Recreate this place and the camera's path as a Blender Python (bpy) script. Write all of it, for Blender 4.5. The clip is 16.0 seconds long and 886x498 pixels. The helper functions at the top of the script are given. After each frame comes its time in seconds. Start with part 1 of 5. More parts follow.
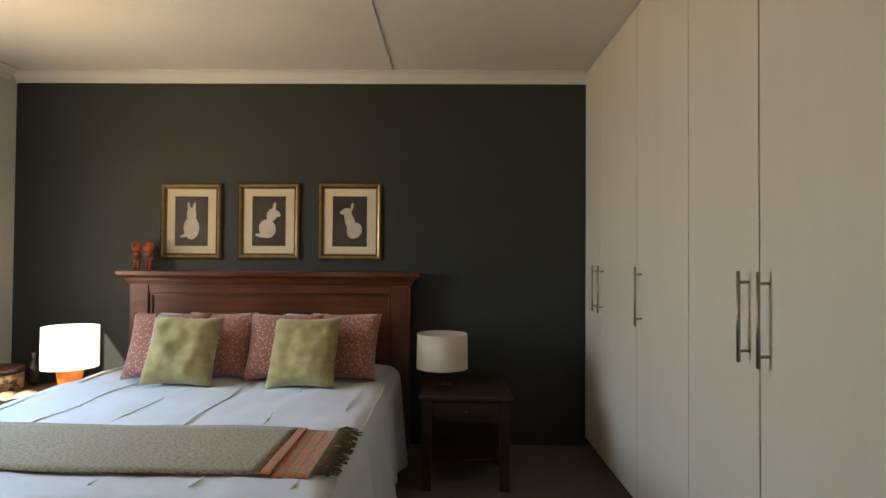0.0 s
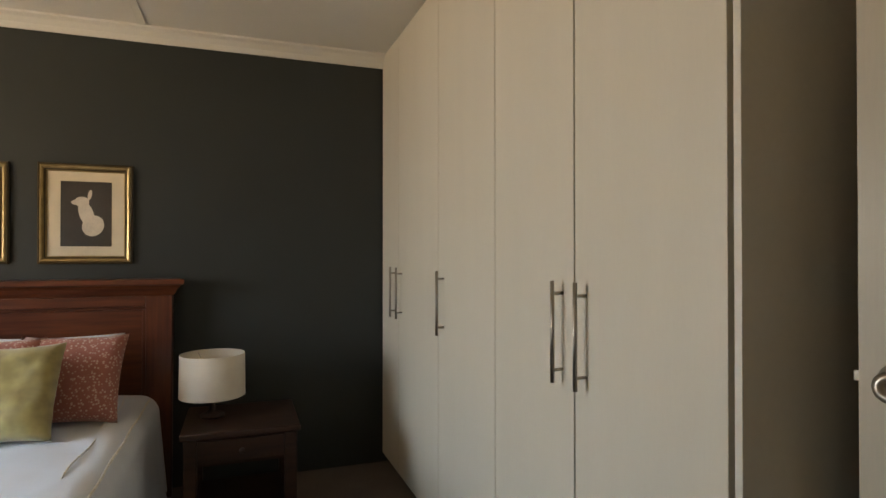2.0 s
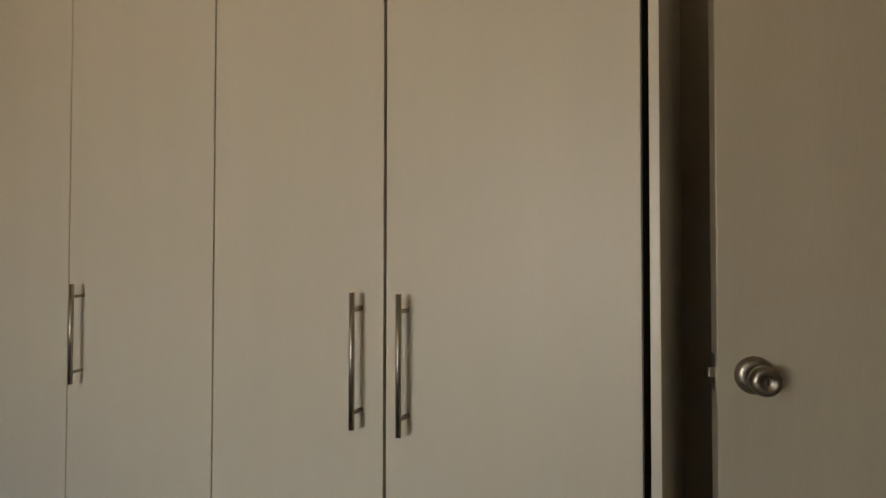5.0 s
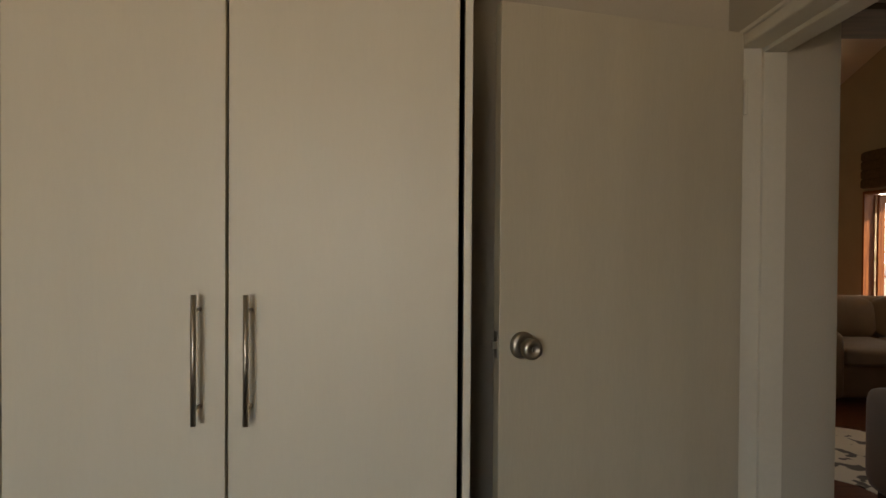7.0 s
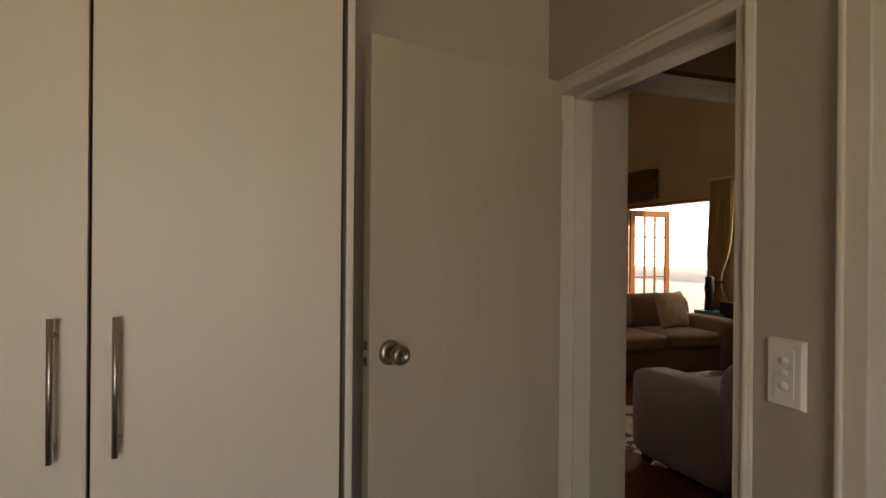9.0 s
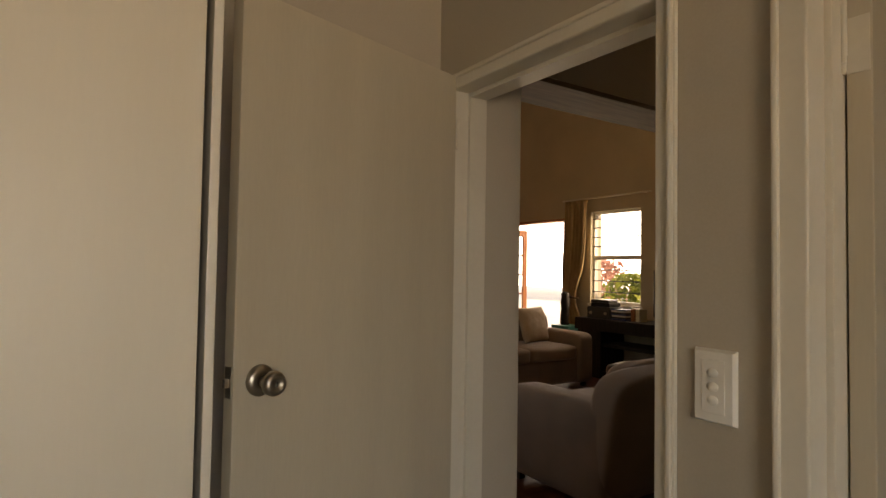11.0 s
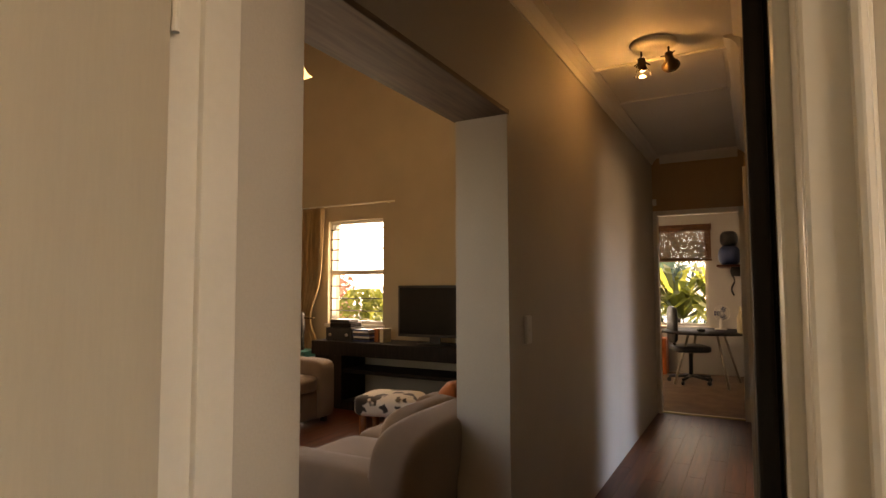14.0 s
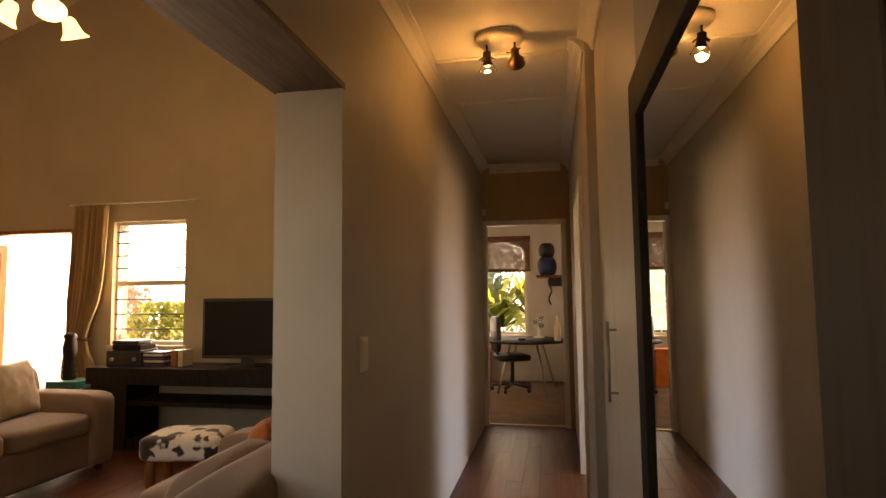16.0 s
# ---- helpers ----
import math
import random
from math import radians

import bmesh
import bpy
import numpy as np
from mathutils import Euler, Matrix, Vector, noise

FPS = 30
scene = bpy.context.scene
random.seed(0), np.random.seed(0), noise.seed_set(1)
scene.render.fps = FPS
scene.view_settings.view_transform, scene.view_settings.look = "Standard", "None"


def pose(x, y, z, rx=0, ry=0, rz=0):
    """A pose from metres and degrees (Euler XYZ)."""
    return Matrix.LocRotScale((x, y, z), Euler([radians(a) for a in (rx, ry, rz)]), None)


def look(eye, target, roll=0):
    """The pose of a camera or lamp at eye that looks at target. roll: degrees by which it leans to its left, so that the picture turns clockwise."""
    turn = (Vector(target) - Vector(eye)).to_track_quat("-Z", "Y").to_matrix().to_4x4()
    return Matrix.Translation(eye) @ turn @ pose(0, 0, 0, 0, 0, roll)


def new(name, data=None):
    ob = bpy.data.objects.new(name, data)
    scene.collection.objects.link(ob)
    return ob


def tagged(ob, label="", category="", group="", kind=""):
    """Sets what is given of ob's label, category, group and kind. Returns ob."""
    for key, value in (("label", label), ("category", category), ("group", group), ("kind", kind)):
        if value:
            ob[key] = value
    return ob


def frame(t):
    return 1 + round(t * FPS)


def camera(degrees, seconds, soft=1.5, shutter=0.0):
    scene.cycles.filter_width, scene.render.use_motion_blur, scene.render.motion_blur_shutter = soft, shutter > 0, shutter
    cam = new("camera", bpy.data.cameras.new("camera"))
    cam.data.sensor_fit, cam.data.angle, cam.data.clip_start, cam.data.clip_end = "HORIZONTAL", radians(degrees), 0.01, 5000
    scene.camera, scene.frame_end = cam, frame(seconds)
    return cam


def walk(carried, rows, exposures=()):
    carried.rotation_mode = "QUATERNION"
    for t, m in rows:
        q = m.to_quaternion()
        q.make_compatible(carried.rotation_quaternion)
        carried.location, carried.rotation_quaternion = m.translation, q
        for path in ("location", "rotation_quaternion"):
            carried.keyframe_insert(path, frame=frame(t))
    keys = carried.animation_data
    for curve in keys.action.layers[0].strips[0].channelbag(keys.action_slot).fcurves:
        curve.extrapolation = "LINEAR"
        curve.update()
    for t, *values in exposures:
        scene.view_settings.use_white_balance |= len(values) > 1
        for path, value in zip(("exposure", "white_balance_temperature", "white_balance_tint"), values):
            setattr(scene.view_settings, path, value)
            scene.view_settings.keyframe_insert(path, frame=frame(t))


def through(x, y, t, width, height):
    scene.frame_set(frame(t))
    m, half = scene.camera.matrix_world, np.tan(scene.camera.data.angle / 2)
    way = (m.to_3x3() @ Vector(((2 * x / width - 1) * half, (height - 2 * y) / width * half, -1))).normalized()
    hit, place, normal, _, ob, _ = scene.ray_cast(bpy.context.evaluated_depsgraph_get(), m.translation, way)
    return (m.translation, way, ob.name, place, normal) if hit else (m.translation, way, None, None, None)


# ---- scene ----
cam = camera(76.0, 16.0)
EXPOSURES = [(0, 1.2, 7100, 14), (3, 1.52, 7600, 16), (5.5, 0.9, 8000, 16), (7, 0.85, 8200, 16), (9, 0.88, 8600, 18), (11.5, 1.32, 9100, 20), (12.5, 1.62, 9300, 21), (14, 2.05, 9700, 25), (16, 2.32, 11000, 28)]
PATH = [
    (0, (0.203, 0.377, 1.263), (0.175, 2.377, 1.301), 0.4),
    (0.5, (0.248, 0.464, 1.267), (0.301, 2.463, 1.301), 0.3),
    (1, (0.265, 0.533, 1.279), (0.478, 2.521, 1.304), 0.1),
    (1.5, (0.277, 0.662, 1.296), (0.695, 2.617, 1.318), 0.0),
    (2, (0.284, 0.778, 1.31), (0.955, 2.662, 1.327), 0.0),
    (2.5, (0.3, 0.887, 1.304), (1.226, 2.659, 1.32), -0.1),
    (3, (0.348, 1.026, 1.266), (1.442, 2.701, 1.288), 0.3),
    (5.5, (0.087, 1.503, 1.309), (1.969, 2.178, 1.347), -0.1),
    (6, (0.055, 1.508, 1.318), (2.002, 1.962, 1.339), 0.0),
    (6.5, (-0.018, 1.56, 1.335), (1.971, 1.773, 1.323), 0.4),
    (7, (-0.113, 1.629, 1.352), (1.887, 1.648, 1.328), 0.4),
    (7.5, (-0.172, 1.689, 1.368), (1.824, 1.563, 1.351), 0.4),
    (8, (-0.188, 1.751, 1.38), (1.79, 1.455, 1.358), 0.5),
    (8.5, (-0.192, 1.8, 1.383), (1.746, 1.307, 1.365), 0.7),
    (9, (-0.193, 1.821, 1.38), (1.695, 1.162, 1.377), 0.5),
    (11.5, (0.18, 1.788, 1.342), (1.776, 0.586, 1.427), 1.0),
    (12, (0.323, 1.714, 1.345), (1.831, 0.403, 1.443), 0.9),
    (12.5, (0.478, 1.64, 1.351), (1.881, 0.218, 1.458), 0.6),
    (13, (0.635, 1.575, 1.36), (1.885, 0.018, 1.477), 0.1),
    (13.5, (0.745, 1.49, 1.346), (1.834, -0.183, 1.471), -0.1),
    (14, (0.847, 1.27, 1.371), (1.806, -0.48, 1.497), -0.2),
    (14.5, (0.892, 1.128, 1.37), (1.739, -0.679, 1.503), -0.3),
    (15, (0.944, 0.994, 1.383), (1.647, -0.873, 1.522), -0.3),
    (15.5, (1.019, 0.885, 1.397), (1.544, -1.04, 1.54), -0.4),
    (16, (1.067, 0.836, 1.39), (1.443, -1.122, 1.546), -0.6),
]
walk(cam, [(t, look(eye, target, roll)) for t, eye, target, roll in PATH], EXPOSURES)

# ---- world and light ----
world = bpy.data.worlds.new("world")
scene.world = world
world.use_nodes = True
wn, wl = world.node_tree.nodes, world.node_tree.links
sky = wn.new("ShaderNodeTexSky")
sky.sky_type, sky.sun_disc = "NISHITA", False
SUN_WAY = Vector((0.52, 0.87, -0.72)).normalized()
sky.sun_elevation = math.asin(-SUN_WAY.z)
sky.sun_rotation = math.atan2(-SUN_WAY.x, -SUN_WAY.y)
wn["Background"].inputs["Strength"].default_value = 0.15
wl.new(sky.outputs["Color"], wn["Background"].inputs["Color"])
sun_data = bpy.data.lights.new("sun", "SUN")
sun_data.energy, sun_data.angle, sun_data.color = 5.0, radians(0.6), (1.0, 0.9, 0.75)
sun = new("sun", sun_data)
sun.matrix_world = look((0, 0, 6), Vector((0, 0, 6)) + SUN_WAY)


def opening_light(name, centre, towards, w, h, watts, color):
    """Sky light, ground bounce or fill that enters by an opening."""
    d = bpy.data.lights.new(name, "AREA")
    d.shape, d.size, d.size_y, d.energy, d.color = "RECTANGLE", w, h, watts, color
    ob = new(name, d)
    ob.matrix_world = look(centre, Vector(centre) + Vector(towards))
    return ob


def bulb_light(name, place, watts, color, size=0.03):
    d = bpy.data.lights.new(name, "POINT")
    d.energy, d.color, d.shadow_soft_size = watts, color, size
    ob = new(name, d)
    ob.location = place
    return ob


sky_a = opening_light("sky_bedroom_window", (-2.92, 2.55, 1.40), (1, 0, -0.75), 1.25, 1.05, 14, (0.44, 0.71, 1.0))
sky_a.data.spread = radians(115)
paving_bounce = opening_light("paving_bounce_bedroom_window", (-2.93, 2.55, 1.40), (1, 0, 0.85), 1.25, 1.05, 14, (1.0, 0.78, 0.48))
paving_bounce.data.spread = radians(140)
opening_light("sky_living_window", (5.1, -4.32, 1.5), (0, 1, 0), 0.8, 1.2, 6, (1.0, 0.88, 0.68))
opening_light("sky_living_door", (6.45, -4.32, 1.1), (0, 1, 0), 0.85, 2.0, 7.5, (1.0, 0.88, 0.68))
# Added fill for pillar and near sofa, from a made-up north opening.
opening_light("fill_living_north", (3.4, 0.50, 1.5), (0, -1, -0.1), 1.6, 1.2, 0.45, (1.0, 0.98, 0.76))
opening_light("sky_study_window", (2.0, -8.36, 1.3), (0, 1, 0), 1.2, 1.0, 1.0, (1.0, 0.95, 0.85))
sky_b = opening_light("sky_side_room_window", (-1.52, -3.2, 1.75), (1, 0, -0.6), 1.2, 0.45, 4.2, (0.24, 0.5, 1.0))
sky_b.data.spread = radians(70)
paving_b = opening_light("paving_bounce_side_room_window", (-1.53, -3.2, 1.15), (1, 0, 0.15), 1.2, 0.7, 2.6, (1.0, 0.78, 0.5))
paving_b.data.spread = radians(150)
bulb_light("spot_bulb_light", (1.385, -2.16, 2.58), 0.68, (1.0, 0.56, 0.2))

# ---- materials ----


def material(name, color, rough=0.6, metal=0.0, vary=0.12, scale=6.0, grain=60.0, bump=0.08, stretch=(1, 1, 1), color2=None, sheen=0.0, spec=0.5):
    """Paint, cloth or stone with stains at a large and grain at a small scale."""
    m = bpy.data.materials.new(name)
    m.use_nodes = True
    n, l = m.node_tree.nodes, m.node_tree.links
    b = n["Principled BSDF"]
    tc, mp = n.new("ShaderNodeTexCoord"), n.new("ShaderNodeMapping")
    mp.inputs["Scale"].default_value = stretch
    l.new(tc.outputs["Object"], mp.inputs["Vector"])
    big, fine = n.new("ShaderNodeTexNoise"), n.new("ShaderNodeTexNoise")
    big.inputs["Scale"].default_value, big.inputs["Detail"].default_value = scale, 5
    fine.inputs["Scale"].default_value, fine.inputs["Detail"].default_value = grain, 4
    l.new(mp.outputs["Vector"], big.inputs["Vector"])
    l.new(mp.outputs["Vector"], fine.inputs["Vector"])
    ramp = n.new("ShaderNodeValToRGB")
    dark = color2 or tuple(c * (1 - 2 * vary) for c in color)
    ramp.color_ramp.elements[0].position, ramp.color_ramp.elements[1].position = 0.3, 0.7
    ramp.color_ramp.elements[0].color, ramp.color_ramp.elements[1].color = (*dark, 1), (*color, 1)
    l.new(big.outputs["Fac"], ramp.inputs["Fac"])
    mix = n.new("ShaderNodeMixRGB")
    mix.blend_type = "MULTIPLY"
    mix.inputs["Fac"].default_value = min(1, vary * 2)
    l.new(ramp.outputs["Color"], mix.inputs["Color1"])
    l.new(fine.outputs["Fac"], mix.inputs["Color2"])
    l.new(mix.outputs["Color"], b.inputs["Base Color"])
    b.inputs["Roughness"].default_value, b.inputs["Metallic"].default_value = rough, metal
    b.inputs["Specular IOR Level"].default_value = spec
    b.inputs["Sheen Weight"].default_value = sheen
    bp = n.new("ShaderNodeBump")
    bp.inputs["Strength"].default_value, bp.inputs["Distance"].default_value = bump, 0.004
    l.new(fine.outputs["Fac"], bp.inputs["Height"])
    l.new(bp.outputs["Normal"], b.inputs["Normal"])
    return m


def spotted(name, ground, spots, scale, low, high, rough=0.8, sheen=0.2, voronoi=False, stretch=(1, 1, 1)):
    """Two colours in a blotchy pattern: hide, printed cloth."""
    m = bpy.data.materials.new(name)
    m.use_nodes = True
    n, l = m.node_tree.nodes, m.node_tree.links
    b = n["Principled BSDF"]
    tc, mp = n.new("ShaderNodeTexCoord"), n.new("ShaderNodeMapping")
    mp.inputs["Scale"].default_value = stretch
    tex = n.new("ShaderNodeTexVoronoi" if voronoi else "ShaderNodeTexNoise")
    tex.inputs["Scale"].default_value = scale
    l.new(tc.outputs["Object"], mp.inputs["Vector"])
    l.new(mp.outputs["Vector"], tex.inputs["Vector"])
    ramp = n.new("ShaderNodeValToRGB")
    ramp.color_ramp.elements[0].position, ramp.color_ramp.elements[1].position = low, high
    ramp.color_ramp.elements[0].color, ramp.color_ramp.elements[1].color = (*spots, 1), (*ground, 1)
    l.new(tex.outputs["Distance" if voronoi else "Fac"], ramp.inputs["Fac"])
    l.new(ramp.outputs["Color"], b.inputs["Base Color"])
    b.inputs["Roughness"].default_value, b.inputs["Sheen Weight"].default_value = rough, sheen
    bp = n.new("ShaderNodeBump")
    bp.inputs["Strength"].default_value, bp.inputs["Distance"].default_value = 0.3, 0.003
    l.new(tex.outputs["Distance" if voronoi else "Fac"], bp.inputs["Height"])
    l.new(bp.outputs["Normal"], b.inputs["Normal"])
    return m


def wood(name, light, dark, rough=0.35, along="y", scale=3.0, random_tone=0.0, coat=0.0):
    """Grain in long streaks along one axis."""
    m = bpy.data.materials.new(name)
    m.use_nodes = True
    n, l = m.node_tree.nodes, m.node_tree.links
    b = n["Principled BSDF"]
    tc, mp, no = n.new("ShaderNodeTexCoord"), n.new("ShaderNodeMapping"), n.new("ShaderNodeTexNoise")
    mp.inputs["Scale"].default_value = {"x": (1, 14, 14), "y": (14, 1, 14), "z": (14, 14, 1)}[along]
    no.inputs["Scale"].default_value, no.inputs["Detail"].default_value = scale, 8
    l.new(tc.outputs["Object"], mp.inputs["Vector"])
    l.new(mp.outputs["Vector"], no.inputs["Vector"])
    ramp = n.new("ShaderNodeValToRGB")
    ramp.color_ramp.elements[0].position, ramp.color_ramp.elements[1].position = 0.32, 0.68
    ramp.color_ramp.elements[0].color, ramp.color_ramp.elements[1].color = (*dark, 1), (*light, 1)
    l.new(no.outputs["Fac"], ramp.inputs["Fac"])
    out = ramp.outputs["Color"]
    if random_tone:
        info, hsv, ma = n.new("ShaderNodeObjectInfo"), n.new("ShaderNodeHueSaturation"), n.new("ShaderNodeMapRange")
        ma.inputs["To Min"].default_value, ma.inputs["To Max"].default_value = 1 - random_tone, 1 + random_tone
        l.new(info.outputs["Random"], ma.inputs["Value"])
        l.new(ma.outputs["Result"], hsv.inputs["Value"])
        l.new(out, hsv.inputs["Color"])
        out = hsv.outputs["Color"]
    l.new(out, b.inputs["Base Color"])
    b.inputs["Roughness"].default_value, b.inputs["Coat Weight"].default_value = rough, coat
    bp = n.new("ShaderNodeBump")
    bp.inputs["Strength"].default_value, bp.inputs["Distance"].default_value = 0.12, 0.002
    l.new(no.outputs["Fac"], bp.inputs["Height"])
    l.new(bp.outputs["Normal"], b.inputs["Normal"])
    return m


def glowing(name, color, strength):
    m = bpy.data.materials.new(name)
    m.use_nodes = True
    b = m.node_tree.nodes["Principled BSDF"]
    b.inputs["Base Color"].default_value = (*color, 1)
    b.inputs["Emission Color"].default_value, b.inputs["Emission Strength"].default_value = (*color, 1), strength
    return m


def clear_glass(name, tint=(1, 1, 1)):
    m = bpy.data.materials.new(name)
    m.use_nodes = True
    b = m.node_tree.nodes["Principled BSDF"]
    b.inputs["Base Color"].default_value = (*tint, 1)
    b.inputs["Transmission Weight"].default_value, b.inputs["Roughness"].default_value, b.inputs["IOR"].default_value = 1, 0.01, 1.05
    return m


M_DARK = material("charcoal_green_paint", (0.030, 0.036, 0.035), 0.55, vary=0.08, scale=2, grain=140, bump=0.10)
M_CREAM = material("warm_greige_paint", (0.50, 0.45, 0.37), 0.6, vary=0.05, scale=2, grain=160, bump=0.08)
M_PALE = material("pale_wall_paint", (0.62, 0.60, 0.53), 0.6, vary=0.05, scale=2, grain=150, bump=0.08)
M_LIVING = material("sand_wall_paint", (0.50, 0.43, 0.31), 0.65, vary=0.06, scale=2, grain=120, bump=0.12)
M_OCHRE = material("ochre_wall_paint", (0.50, 0.33, 0.17), 0.65, vary=0.06, scale=2, grain=120, bump=0.1)
M_CEIL = material("white_ceiling_paint", (0.74, 0.72, 0.67), 0.6, vary=0.04, scale=1.5, grain=90, bump=0.06)
M_TRIM = material("cream_gloss_paint", (0.70, 0.66, 0.57), 0.33, vary=0.04, scale=3, grain=60, bump=0.05)
M_WARD = material("cream_cupboard_melamine", (0.64, 0.59, 0.49), 0.45, vary=0.022, scale=2.0, grain=50, bump=0.03, stretch=(3, 3, 0.4))
M_DOOR = material("cream_door_enamel", (0.56, 0.50, 0.39), 0.36, vary=0.05, scale=2.0, grain=40, bump=0.08, stretch=(4, 4, 0.5))
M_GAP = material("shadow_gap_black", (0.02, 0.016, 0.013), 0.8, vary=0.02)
M_STEEL = material("brushed_nickel", (0.44, 0.40, 0.34), 0.38, 1.0, vary=0.06, scale=20, grain=200, bump=0.05)
M_BRASS = material("aged_brass", (0.55, 0.42, 0.2), 0.32, 1.0, vary=0.08, scale=20, grain=160, bump=0.05)
M_BLACK = material("black_plastic", (0.018, 0.018, 0.018), 0.4, vary=0.05, scale=10, grain=200)
M_WHITEP = material("white_plastic", (0.78, 0.76, 0.70), 0.35, vary=0.03, scale=10, grain=120, bump=0.03)
M_MAHOG = wood("mahogany_x", (0.16, 0.045, 0.018), (0.06, 0.014, 0.007), 0.3, "x", 2.5, coat=0.3)
M_MAHOGZ = wood("mahogany_z", (0.15, 0.042, 0.017), (0.06, 0.014, 0.007), 0.3, "z", 2.5, coat=0.3)
M_DARKW = wood("dark_stained_wood", (0.045, 0.02, 0.012), (0.018, 0.008, 0.006), 0.4, "x", 3)
M_ESPR = wood("espresso_wood", (0.022, 0.016, 0.013), (0.008, 0.006, 0.005), 0.6, "z", 3)
M_BRONZE = material("dark_bronze", (0.10, 0.065, 0.035), 0.4, 0.8, vary=0.1, scale=20, grain=160)
M_ESPR.node_tree.nodes["Principled BSDF"].inputs["Specular IOR Level"].default_value = 0.2
M_PLANK = wood("red_brown_plank", (0.14, 0.038, 0.012), (0.065, 0.017, 0.006), 0.40, "y", 2.0, random_tone=0.16, coat=0.0)
M_PLANK.node_tree.nodes["Principled BSDF"].inputs["Specular IOR Level"].default_value = 0.3
M_ORANGEW = wood("orange_brown_wood", (0.36, 0.13, 0.04), (0.2, 0.06, 0.02), 0.4, "z", 3)
M_CARPET = material("brown_carpet", (0.13, 0.085, 0.06), 0.95, vary=0.2, scale=5, grain=260, bump=0.8, sheen=0.2)
M_TANCARPET = material("tan_carpet", (0.24, 0.15, 0.09), 0.95, vary=0.18, scale=5, grain=260, bump=0.8)
M_SHEET = material("white_cotton", (0.70, 0.75, 0.83), 0.85, vary=0.05, scale=5, grain=220, bump=0.25, sheen=0.2)
M_SEAM = material("white_piping", (0.80, 0.78, 0.72), 0.85, vary=0.05, scale=30, grain=220)
M_PINK = spotted("pink_floral_weave", (0.33, 0.115, 0.085), (0.55, 0.38, 0.31), 75, 0.22, 0.42, 0.85, 0.3, True)
M_OLIVE = spotted("olive_velvet_print", (0.40, 0.33, 0.12), (0.25, 0.20, 0.075), 15, 0.34, 0.68, 0.8, 0.5)
M_RUNNER = spotted("beige_woven_runner", (0.36, 0.29, 0.18), (0.13, 0.10, 0.06), 85, 0.36, 0.62, 0.9, 0.2, stretch=(1, 2.5, 1))
M_RUST = spotted("rust_woven_stripe", (0.52, 0.15, 0.035), (0.22, 0.09, 0.035), 90, 0.38, 0.6, 0.9, 0.2, stretch=(1, 3, 1))
M_FRINGE = material("brown_fringe_yarn", (0.15, 0.10, 0.05), 0.9, vary=0.2, scale=20, grain=200)
M_SOFA = material("taupe_sofa_cloth", (0.26, 0.175, 0.11), 0.9, vary=0.1, scale=5, grain=300, bump=0.4, sheen=0.3)
M_SOFAC = material("cream_cushion_cloth", (0.55, 0.43, 0.30), 0.9, vary=0.1, scale=6, grain=300, bump=0.4, sheen=0.2)
M_ORANGEC = material("orange_cloth", (0.55, 0.14, 0.03), 0.85, vary=0.12, scale=8, grain=260, bump=0.4, sheen=0.2)
M_COW = spotted("cowhide", (0.72, 0.68, 0.58), (0.02, 0.016, 0.012), 6.5, 0.43, 0.46, 0.7, 0.3)
M_CURT = material("gold_curtain_cloth", (0.55, 0.38, 0.19), 0.75, vary=0.15, scale=6, grain=160, bump=0.3, sheen=0.3, stretch=(3, 3, 0.5))
M_SHADE = material("linen_lampshade", (0.72, 0.66, 0.56), 0.85, vary=0.06, scale=8, grain=300, bump=0.3)
M_BRIGHTSHADE = glowing("lit_white_lampshade", (1.0, 0.96, 0.88), 0.42)
M_ORANGEG = material("orange_glazed_ceramic", (0.75, 0.22, 0.03), 0.2, vary=0.06, scale=5, grain=60)
M_GOLD = material("antique_gold_frame", (0.48, 0.35, 0.16), 0.38, 0.7, vary=0.15, scale=20, grain=160, bump=0.15)
M_GOLDDARK = material("dark_gold_edge", (0.12, 0.085, 0.04), 0.45, 0.5, vary=0.15, scale=20, grain=160)
M_MAT = material("cream_picture_mount", (0.62, 0.54, 0.40), 0.8, vary=0.04, scale=12, grain=200)
M_PRINT = material("dark_sepia_print", (0.035, 0.027, 0.022), 0.5, vary=0.1, scale=12, grain=200)
M_FIG = material("white_print_figure", (0.62, 0.56, 0.47), 0.6, vary=0.12, scale=14, grain=120)
M_DOLL = spotted("painted_red_figure", (0.45, 0.10, 0.04), (0.06, 0.03, 0.025), 16, 0.40, 0.5, 0.5, 0.0)
M_CARVED = spotted("painted_carved_box", (0.30, 0.19, 0.09), (0.05, 0.025, 0.015), 24, 0.42, 0.55, 0.5, 0.0)
M_PAPER = material("yellowed_paper", (0.66, 0.58, 0.40), 0.8, vary=0.06, scale=20, grain=200)
M_TEAL = material("teal_book_cover", (0.03, 0.20, 0.17), 0.5, vary=0.1, scale=12, grain=150)
M_BLUE = material("blue_case", (0.035, 0.06, 0.17), 0.45, vary=0.1, scale=12, grain=150)
M_BAMBOO = wood("bamboo_blind", (0.22, 0.10, 0.04), (0.08, 0.03, 0.012), 0.6, "x", 8)


